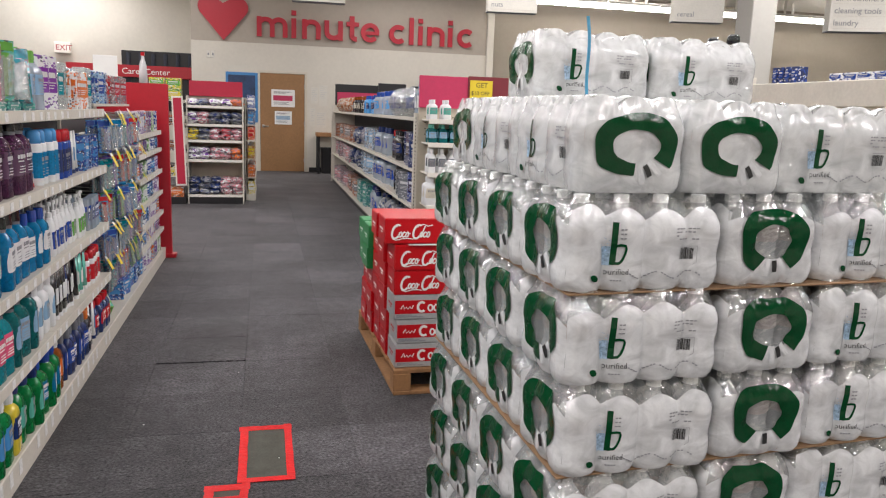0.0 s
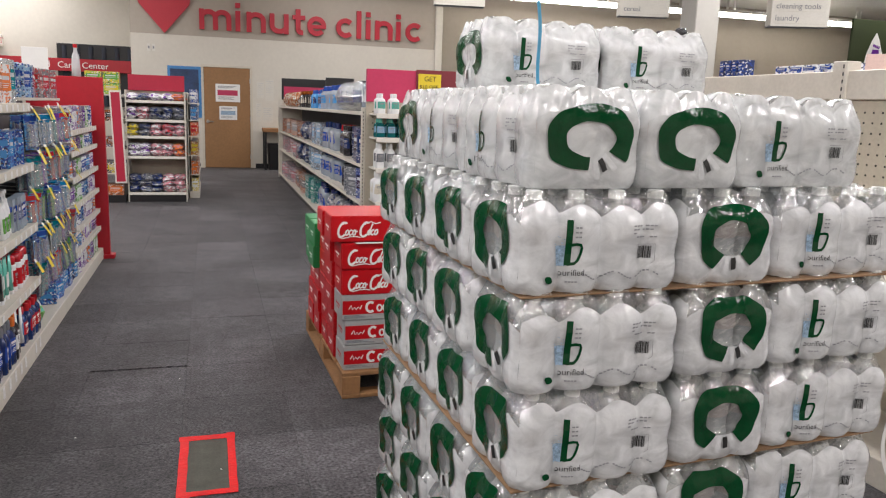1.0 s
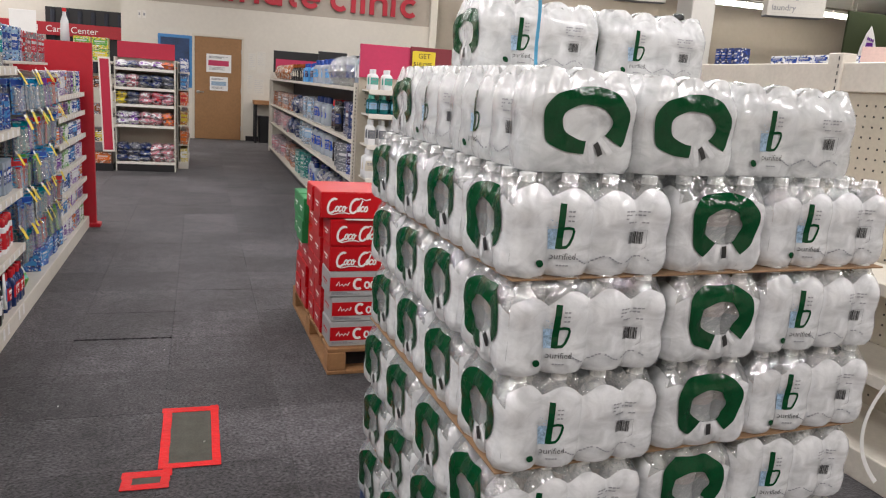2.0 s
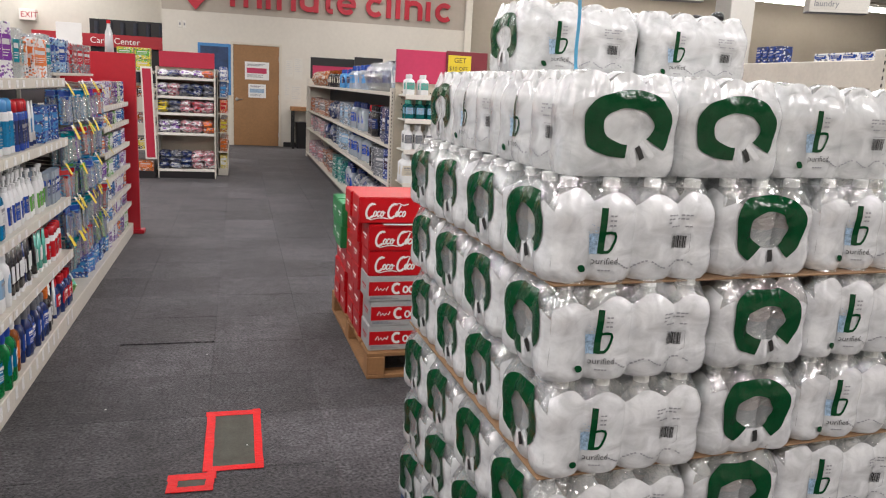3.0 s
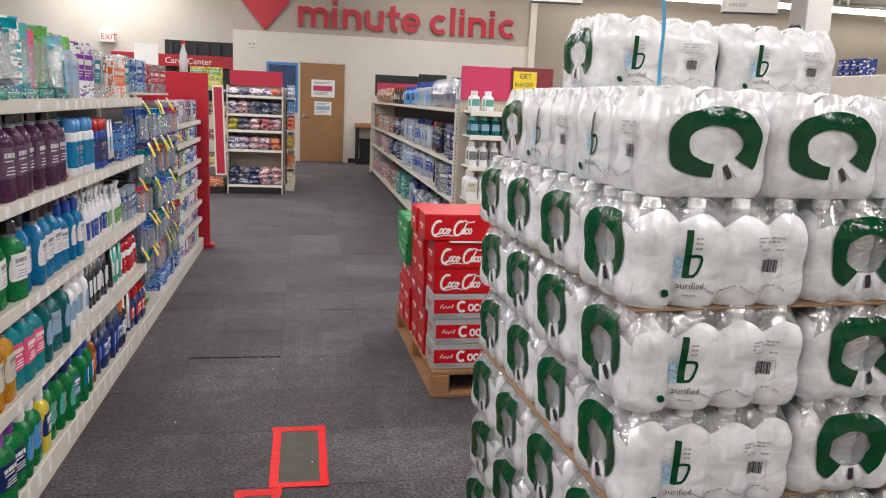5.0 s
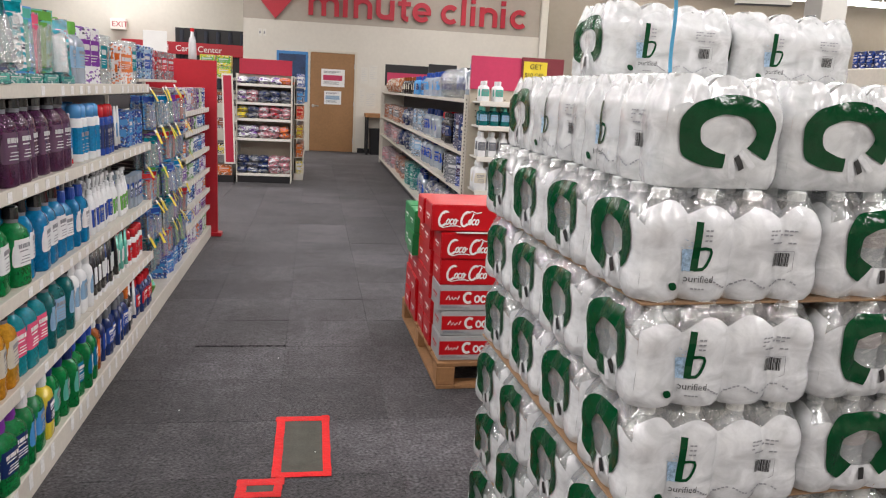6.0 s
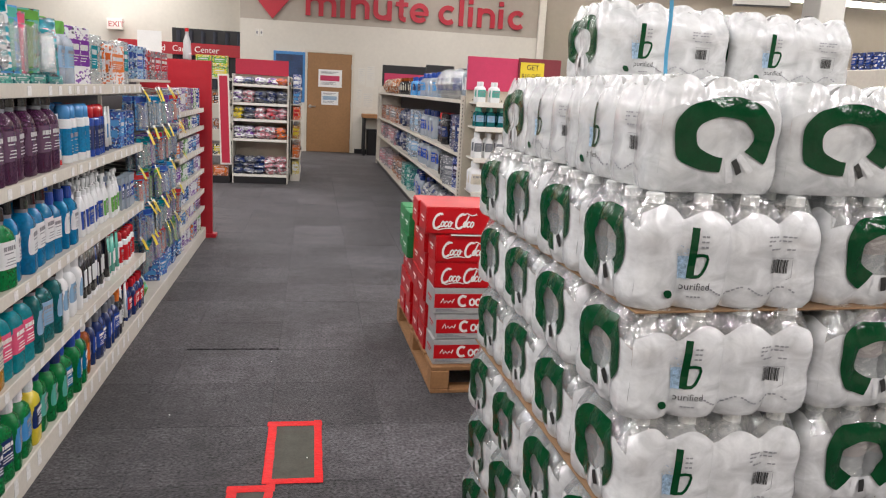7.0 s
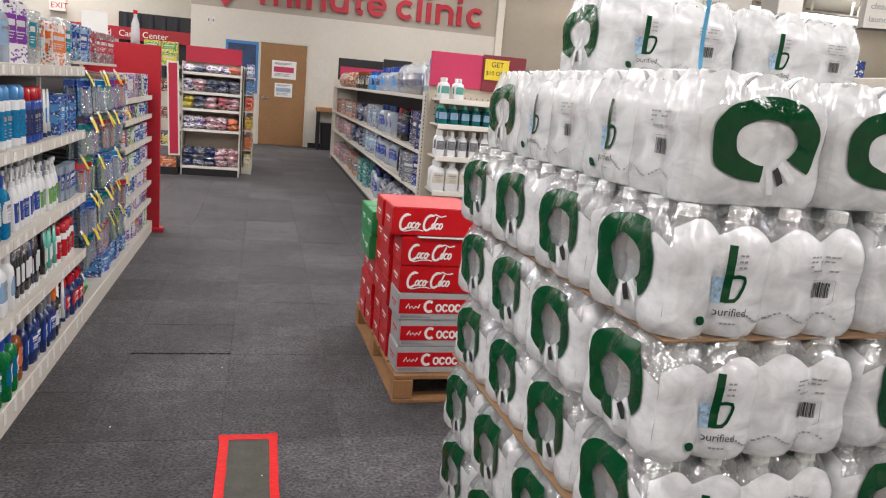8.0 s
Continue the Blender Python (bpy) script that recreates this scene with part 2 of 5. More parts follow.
def join(bm, other):
    base = {v: bm.verts.new(v.co) for v in other.verts}
    for f in other.faces:
        try:
            g = bm.faces.new([base[v] for v in f.verts])
            g.material_index, g.smooth = f.material_index, f.smooth
        except ValueError:
            pass
    other.free()
    return bm


def loft(rings, n=16, power=2.0, closed=True):
    """rings: (z, half width x, half depth y[, power]); superellipse sections joined into a skin."""
    bm = bmesh.new()
    rows = []
    for r in rings:
        z, hx, hy = r[:3]
        e = 2.0 / (r[3] if len(r) > 3 else power)
        row = []
        for k in range(n):
            a = 2 * math.pi * (k + 0.5) / n
            c, s = math.cos(a), math.sin(a)
            row.append(bm.verts.new((hx * math.copysign(abs(c) ** e, c), hy * math.copysign(abs(s) ** e, s), z)))
        rows.append(row)
    for a, b in zip(rows, rows[1:]):
        for k in range(n):
            bm.faces.new((a[k], a[(k + 1) % n], b[(k + 1) % n], b[k]))
    if closed:
        bm.faces.new(rows[0][::-1])
        bm.faces.new(rows[-1])
    return bm


def stroke(pts, width, y0, y1, bm=None, closed=False):
    """A flat stroke along 2D points (x, z), extruded from y0 to y1."""
    bm = bm or bmesh.new()
    P = [Vector(p) for p in pts]
    L, R = [], []
    for i, p in enumerate(P):
        a = P[i - 1] if i > 0 or closed else p
        b = P[(i + 1) % len(P)] if i < len(P) - 1 or closed else p
        d = (b - a).normalized()
        nrm = Vector((-d.y, d.x)) * width / 2
        L.append(p + nrm)
        R.append(p - nrm)
    vf = [[bm.verts.new((q.x, y, q.y)) for q in side] for side in (L, R) for y in (y0, y1)]
    a0, a1, b0, b1 = vf
    n = len(P)
    for i in range(n if closed else n - 1):
        j = (i + 1) % n
        bm.faces.new((a0[i], a0[j], b0[j], b0[i]))
        bm.faces.new((a1[i], b1[i], b1[j], a1[j]))
        bm.faces.new((a0[i], a1[i], a1[j], a0[j]))
        bm.faces.new((b0[i], b0[j], b1[j], b1[i]))
    if not closed:
        for i in (0, n - 1):
            bm.faces.new((a0[i], b0[i], b1[i], a1[i]))
    return bm


def arc(cx, cz, rx, rz, a0, a1, n=14):
    return [(cx + rx * math.cos(radians(a0 + (a1 - a0) * k / n)), cz + rz * math.sin(radians(a0 + (a1 - a0) * k / n))) for k in range(n + 1)]


def writing(body, size, extrude=0.0):
    """Flat text in the x-z plane, facing -y, its left end at the origin."""
    c = bpy.data.curves.new("text", "FONT")
    c.body, c.size, c.extrude, c.resolution_u = body, size, extrude, 3
    ob = bpy.data.objects.new("text", c)
    scene.collection.objects.link(ob)
    bpy.context.view_layer.update()
    me = bpy.data.meshes.new_from_object(ob.evaluated_get(bpy.context.evaluated_depsgraph_get()))
    bm = bmesh.new()
    bm.from_mesh(me)
    bpy.data.objects.remove(ob)
    bpy.data.curves.remove(c)
    for v in bm.verts:
        v.co = Vector((v.co.x, -v.co.z, v.co.y))
    return bm


def at(bm, m):
    bm.transform(m)
    return bm


# ---- the setting ----
WALL = 17.47


def setting(name, bm, material, label, category):
    ob = part(name, bm, material)
    return tagged(ob, label, category, kind="structure")


floor = setting("floor", box(-9, 18, -4, 20.2, -0.2, -0.008), SCREED, "dark grey store floor laid with carpet tiles", "floor")
setting("ceiling", box(-9, 18, -4, 20.2, CEIL, CEIL + 0.1), CEILING, "off-white flat store ceiling", "ceiling")
wn = bmesh.new()
DX0, DX1, DZ = 0.04, 0.985, 2.11
for x0, x1, z0, z1 in ((-1.36, DX0 - 0.05, 0, 2.72), (DX1 + 0.05, 5.06, 0, 2.72), (DX0 - 0.05, DX1 + 0.05, DZ + 0.05, 2.72)):
    box(x0, x1, WALL, WALL + 0.15, z0, z1, 0, wn)
setting("wall_north", wn, WHITEWALL, "white painted lower wall around the wooden door", "wall")
setting("wall_north_upper", box(-1.36, 5.06, WALL - 0.003, WALL + 0.15, 2.72, CEIL), SIGNWALL, "beige painted wall band behind the red letters", "wall")
setting("wall_corner_post", box(5.06, 5.22, WALL - 0.06, WALL + 0.15, 0, CEIL, 0.005), WHITEWALL, "white corner post of the wall", "post")
setting("wall_north_side", box(5.22, 18, WALL + 0.05, WALL + 0.2, 2.3, CEIL), BEIGE, "beige painted long store wall", "wall")
setting("wall_north_side_lower", box(5.22, 18, WALL + 0.053, WALL + 0.2, 0, 2.3), BEIGE, "beige lower part of the store wall", "wall")
setting("wall_recess_return", box(-1.36, -1.21, WALL + 0.15, 19.5, 0, CEIL), WHITEWALL, "white return wall beside the recess", "wall")
setting("wall_recess", box(-9, -1.21, 19.5, 19.65, 0, CEIL), WHITEWALL, "white painted wall of the recess", "wall")
setting("wall_west", box(-9.15, -9, -4, 19.65, 0, CEIL), WHITEWALL, "white painted side wall of the store", "wall")
setting("wall_east", box(18, 18.15, -4, 19.65, 0, CEIL), WHITEWALL, "white painted side wall", "wall")
setting("wall_south", box(-9.15, 18.15, -4.15, -4, 0, CEIL), WHITEWALL, "white painted rear wall of the store", "wall")
setting("baseboard", box(DX1 + 0.1, 5.06, WALL - 0.012, WALL, 0.0, 0.1), BLACK, "black rubber baseboard along the wall", "baseboard")
setting("baseboard_2", box(-1.36, DX0 - 0.1, WALL - 0.012, WALL, 0.0, 0.1), BLACK, "black rubber baseboard along the wall", "baseboard")


def make_door():
    d = thing("door_1", "closed plain oak veneer door with two notices", "door", kind="structure")
    part("door_leaf", box(DX0 + 0.004, DX1 - 0.004, WALL - 0.015, WALL + 0.03, 0.008, DZ - 0.004, 0.003), DOORWOOD, d)
    fr = bmesh.new()
    box(DX0 - 0.05, DX0, WALL - 0.02, WALL + 0.1, 0, DZ, 0.003, fr)
    box(DX1, DX1 + 0.05, WALL - 0.02, WALL + 0.1, 0, DZ, 0.003, fr)
    box(DX0 - 0.05, DX1 + 0.05, WALL - 0.02, WALL + 0.1, DZ, DZ + 0.05, 0.003, fr)
    part("door_frame", fr, FRAME, d)
    h = bmesh.new()
    bmesh.ops.create_cone(h, cap_ends=True, segments=20, radius1=0.035, radius2=0.032, depth=0.02, matrix=pose(DX0 + 0.07, WALL - 0.025, 0.98, 90))
    box(DX0 + 0.06, DX0 + 0.19, WALL - 0.065, WALL - 0.045, 0.97, 0.99, 0.006, h)
    box(DX0 + 0.06, DX0 + 0.08, WALL - 0.06, WALL - 0.02, 0.97, 0.99, 0.004, h)
    part("door_handle", h, METAL, d, "satin metal lever handle")
    for z in (0.25, 1.05, 1.85):
        part("hinge", box(DX1 - 0.012, DX1 + 0.008, WALL - 0.028, WALL - 0.012, z - 0.05, z + 0.05, 0.003), METAL, d)


make_door()


def notice(x0, x1, z0, z1, band, label, bars=3):
    t = thing("notice", label, "notice")
    part("sheet", box(x0, x1, WALL - 0.020, WALL - 0.018, z0, z1), PAPER, t)
    w, h = x1 - x0, z1 - z0
    if band:
        part("printed_band", box(x0 + 0.08 * w, x1 - 0.1 * w, WALL - 0.0225, WALL - 0.021, z0 + 0.36 * h, z0 + 0.66 * h), band, t)
    bm = bmesh.new()
    for k in range(bars):
        box(x0 + 0.1 * w, x0 + (0.85 - 0.12 * (k % 3)) * w, WALL - 0.0222, WALL - 0.021, z0 + h * (0.86 - 0.045 * k), z0 + h * (0.885 - 0.045 * k), 0, bm)
        box(x0 + 0.1 * w, x0 + (0.75 - 0.1 * (k % 2)) * w, WALL - 0.0222, WALL - 0.021, z0 + h * (0.26 - 0.06 * k), z0 + h * (0.285 - 0.06 * k), 0, bm)
    part("printed_line", bm, GREYINK, t)["kind"] = "stuff"


notice(0.275, 0.775, 1.40, 1.77, PINK, "white notice with a red band taped to the door")
notice(0.345, 0.71, 1.025, 1.31, BLUEPRINT, "small white and blue notice taped to the door")
for x0, x1, z0, z1 in ((1.12, 1.28, 1.5, 1.85), (1.30, 1.48, 1.45, 1.9), (1.10, 1.22, 1.0, 1.4), (1.24, 1.46, 0.98, 1.32)):
    n = [x0, x1, z0, z1]
    t = thing("notice", "white printed sheet pinned to the wall", "notice", "sheets on the wall")
    part("sheet", box(x0, x1, WALL - 0.004, WALL - 0.002, z0, z1), PALEPAPER, t)
    bm = bmesh.new()
    for k in range(7):
        box(x0 + 0.02, x1 - 0.02 - 0.03 * (k % 3), WALL - 0.0062, WALL - 0.005, z1 - 0.04 - 0.04 * k, z1 - 0.032 - 0.04 * k, 0, bm)
    part("printed_line", bm, FAINT, t)["kind"] = "stuff"


# ---- wall sign ----
def wall_sign():
    s = thing("wall_sign", "large red heart and red letters mounted on the beige wall", "sign")
    h = bmesh.new()
    right = [(0.0, 0.30)] + arc(0.27, 0.22, 0.21, 0.21, 118, -32, 10) + [(0.0, -0.45)]
    out = right + [(-x, z) for x, z in right[-2:0:-1]]
    n = len(out)
    top = [h.verts.new((-0.70 + 1.06 * x, WALL - 0.07, 3.19 + z)) for x, z in out]
    bot = [h.verts.new((v.co.x, WALL - 0.004, v.co.z)) for v in top]
    h.faces.new(top)
    for k in range(n):
        h.faces.new((top[k], bot[k], bot[(k + 1) % n], top[(k + 1) % n]))
    part("heart", h, RED, s)
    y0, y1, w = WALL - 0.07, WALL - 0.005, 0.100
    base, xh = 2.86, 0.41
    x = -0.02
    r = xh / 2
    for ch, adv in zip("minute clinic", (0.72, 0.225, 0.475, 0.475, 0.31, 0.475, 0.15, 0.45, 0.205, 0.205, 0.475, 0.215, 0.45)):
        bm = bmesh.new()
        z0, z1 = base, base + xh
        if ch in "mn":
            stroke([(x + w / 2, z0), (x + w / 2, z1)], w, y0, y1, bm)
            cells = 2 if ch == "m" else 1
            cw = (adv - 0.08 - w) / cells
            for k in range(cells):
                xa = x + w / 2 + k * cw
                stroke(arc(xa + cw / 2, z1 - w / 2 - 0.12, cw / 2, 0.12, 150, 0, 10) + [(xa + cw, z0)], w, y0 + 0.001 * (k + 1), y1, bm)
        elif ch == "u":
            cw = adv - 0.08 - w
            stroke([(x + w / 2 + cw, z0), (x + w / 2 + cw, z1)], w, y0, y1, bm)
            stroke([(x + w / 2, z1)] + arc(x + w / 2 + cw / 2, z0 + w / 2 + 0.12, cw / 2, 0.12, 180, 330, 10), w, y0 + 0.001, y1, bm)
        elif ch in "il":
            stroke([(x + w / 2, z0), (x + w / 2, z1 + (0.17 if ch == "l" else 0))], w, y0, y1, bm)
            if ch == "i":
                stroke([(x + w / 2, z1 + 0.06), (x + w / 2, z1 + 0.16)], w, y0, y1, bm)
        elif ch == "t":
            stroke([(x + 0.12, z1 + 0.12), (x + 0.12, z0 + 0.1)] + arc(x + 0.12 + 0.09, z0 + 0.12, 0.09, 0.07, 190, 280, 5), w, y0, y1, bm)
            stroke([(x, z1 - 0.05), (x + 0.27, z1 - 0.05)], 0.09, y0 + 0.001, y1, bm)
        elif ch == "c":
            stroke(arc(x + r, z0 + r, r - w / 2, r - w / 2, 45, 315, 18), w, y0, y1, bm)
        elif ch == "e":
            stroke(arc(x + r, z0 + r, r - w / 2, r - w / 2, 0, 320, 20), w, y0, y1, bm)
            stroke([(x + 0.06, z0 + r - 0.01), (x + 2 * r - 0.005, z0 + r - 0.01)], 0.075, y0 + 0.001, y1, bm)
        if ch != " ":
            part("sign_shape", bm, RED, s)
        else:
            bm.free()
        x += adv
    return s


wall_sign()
ol = thing("wall_outlet", "white double wall socket plate", "socket")
for k in (0, 1):
    part("plate", box(-1.05 + 0.09 * k, -0.98 + 0.09 * k, WALL - 0.012, WALL, 2.37, 2.52, 0.004), SHELFW, ol)
    part("slot", box(-1.03 + 0.09 * k, -1.00 + 0.09 * k, WALL - 0.014, WALL - 0.012, 2.42, 2.47), GREYINK, ol)

wp = thing("framed_poster", "blue framed poster hung on the wall beside the door", "poster")
part("frame", box(-0.67, -0.01, WALL - 0.03, WALL, 1.05, 2.10, 0.005), M("blue_poster_frame", (0.05, 0.22, 0.50), 0.4), wp)
part("print", box(-0.62, -0.06, WALL - 0.034, WALL - 0.031, 1.12, 2.04), M("navy_poster_print", (0.02, 0.05, 0.13), 0.4, var=0.5, scale=5), wp)

dk = thing("side_table", "small light wood side table against the wall", "table")
part("tabletop", box(1.22, 1.72, 16.95, 17.44, 0.80, 0.88, 0.006), WOOD, dk)
for lx in (1.24, 1.66):
    for ly in (16.98, 17.38):
        part("leg", box(lx, lx + 0.05, ly, ly + 0.05, 0, 0.80, 0.004), BLACK, dk)
bn = thing("waste_bin", "black plastic bin under the side table", "bin")
part("bin_body", loft([(0.0, 0.13, 0.13, 5), (0.55, 0.16, 0.16, 5), (0.56, 0.165, 0.165, 5)], 20), BLACK, bn)
bn.location = (1.47, 17.2, 0)

# ---- recess on the far side ----
rw = thing("dark_screen", "black curtained opening above the clinic desk", "screen")
part("backing", box(-3.05, -1.42, 19.40, 19.5, 1.2, 2.55), BLACK, rw)
for k in range(6):
    part("fold", loft([(1.2, 0.05, 0.03), (2.5, 0.05, 0.03)], 10), M("dark_blue_curtain", (0.03, 0.035, 0.05), 0.8) if k == 0 else bpy.data.materials["dark_blue_curtain"], rw).location = (-2.9 + 0.27 * k, 19.38, 0)
rs = thing("department_sign", "long red sign with white words", "sign")
part("board", box(-4.2, -1.45, 19.25, 19.3, 1.95, 2.22, 0.005), REDPANEL, rs)
for wx, word in ((-3.6, "Rapid"), (-3.03, "Care"), (-2.54, "Center")):
    part("lettering", at(writing(word, 0.19), pose(wx, 19.245, 2.02)), WHITEPRINT, rs)
ex = thing("exit_sign", "white exit sign with red letters", "sign")
part("box", box(-4.45, -4.12, 19.35, 19.5, 2.42, 2.66, 0.005), EXITM, ex)
part("lettering", at(writing("EXIT", 0.17), pose(-4.42, 19.345, 2.48)), RED, ex)

# ---- ceiling lamps ----
def tube_fixture(x, y, z):
    t = thing("strip_light", "white twin fluorescent strip light below the ceiling", "lamp", "strip lights", pose(x, y, z))
    part("housing", box(-0.61, 0.61, -0.07, 0.07, 0.03, 0.09, 0.005), SHELFW, t)
    part("stem", box(-0.02, 0.02, -0.02, 0.02, 0.09, CEIL - z), SHELFW, t)
    for dy in (-0.04, 0.04):
        b = bmesh.new()
        bmesh.ops.create_cone(b, cap_ends=True, segments=10, radius1=0.018, radius2=0.018, depth=1.19, matrix=pose(0, dy, 0.005, 0, 90, 0))
        part("tube", b, TUBE, t)
    return t


first = tube_fixture(5.9, 16.4, 3.80)
for k in range(1, 9):
    copy_thing(first, pose(5.9 + 1.25 * k, 16.4, 3.80))
for k in range(9):
    copy_thing(first, pose(5.4 + 1.25 * k, 16.0, 3.80))
# Overhead area lights without fixtures; watts weighted by row to balance brightness.
for ly in (-1.5, 2.0, 5.5, 9.0, 12.5, 16.0):
    for lx, watts in ((-5.5, 95), (-1.9, 96), (3.0, 125 if ly < 2 else 98), (7.6, 105), (13.5, 50)):
        lamp(lx, ly, CEIL - 0.03, 2.4, 0.3, watts * (0.48 if ly > 15 else 0.8 if ly > 12 else 1.05 if ly < 0 else 1.0))
# Added fill with no known fixture: brightens the recess wall.
lamp(-4.2, 18.5, CEIL - 0.03, 2.4, 0.3, 80)

# ---- water packs ----
LONG, SHORT, HIGH = 0.363, 0.242, 0.186
PX, PY, ROUND, ZK = LONG / 4, SHORT / 3, 0.034, 1.04
PROFILE = ((0.0, 0.007), (0.005, 0.002), (0.014, 0.0), (0.045, 0.0), (0.062, 0.0028), (0.078, 0.0030), (0.094, 0.0004), (0.122, 0.0), (0.138, 0.004), (0.150, 0.010), (0.162, 0.017), (0.175, 0.022), (0.186, 0.027))


def inset(z):
    for (za, ea), (zb, eb) in zip(PROFILE, PROFILE[1:]):
        if z <= zb:
            return ea + (eb - ea) * (z - za) / (zb - za)
    return PROFILE[-1][1]


TIGHT = [1.0]


def film_point(side, s, z, off=0.0, seed=0.0, wild=0.0):
    """A point of the shrink film: side 0 and 2 are long, 1 and 3 short; s runs along the side from its middle."""
    full, other = (LONG, SHORT) if side % 2 == 0 else (SHORT, LONG)
    r, pitch = ROUND, (PX if side % 2 == 0 else PY)
    d = abs(s) - (full / 2 - r)
    if d > 0:
        sag = r - math.sqrt(max(0.0, r * r - min(d, r) ** 2))
    else:
        c = abs(math.sin(math.pi * (s + full / 2) / pitch))
        sag = (0.0130 if side % 2 == 0 else 0.008) * (1 - c ** 0.62)
        sag *= TIGHT[0]
    e = inset(z) * (0.5 + 0.5 * TIGHT[0])
    sag *= 1 + 0.5 * max(0, z - 0.12) / 0.06
    wob = noise.noise(Vector((s * 14 + side * 7 + seed, z * 16, seed))) * 0.0028 + wild * noise.noise(Vector((s * 60 + seed, z * 45 + side, seed * 3)))
    sag *= 1 + 0.7 * max(0.0, 0.03 - z) / 0.03
    out = other / 2 - sag - e + off + wob
    s2 = s * (1 - e * 0.8 / (full / 2))
    x, y = {0: (s2, -out), 1: (out, s2), 2: (-s2, out), 3: (-out, -s2)}[side]
    return Vector((x, y, z * ZK))


def skin(bm, side, s0, s1, ns, z0, z1, nz, seed, wild=0.0, off=0.0):
    """A grid of film between two heights, which may be functions of s."""
    rows = []
    for i in range(ns + 1):
        s = s0 + (s1 - s0) * i / ns
        a, b = (z0(s) if callable(z0) else z0), (z1(s) if callable(z1) else z1)
        rows.append([bm.verts.new(film_point(side, s, a + (b - a) * j / nz, off, seed, wild * (0 if callable(z0) and j == 0 else 1))) for j in range(nz + 1)])
    for a, b in zip(rows, rows[1:]):
        for j in range(nz):
            f = bm.faces.new((a[j], b[j], b[j + 1], a[j + 1]))
            f.smooth = True
    return bm


def patch(side, s0, s1, z0, z1, off, seed, ns=2, nz=2, bm=None):
    return skin(bm or bmesh.new(), side, s0, s1, ns, z0, z1, nz, seed, 0, off)


def ribbon(side, pts, width, off, seed, bm=None):
    bm = bm or bmesh.new()
    P = [Vector(p) for p in pts]
    prev = None
    for i, p in enumerate(P):
        d = (P[min(i + 1, len(P) - 1)] - P[max(i - 1, 0)]).normalized()
        w = (width(i / (len(P) - 1)) if callable(width) else width) / 2
        nrm = Vector((-d.y, d.x)) * w
        row = [bm.verts.new(film_point(side, *(p + nrm * k), off, seed)) for k in (-1, 0, 1)]
        if prev:
            for k in (0, 1):
                bm.faces.new((prev[k], row[k], row[k + 1], prev[k + 1]))
        prev = row
    return bm


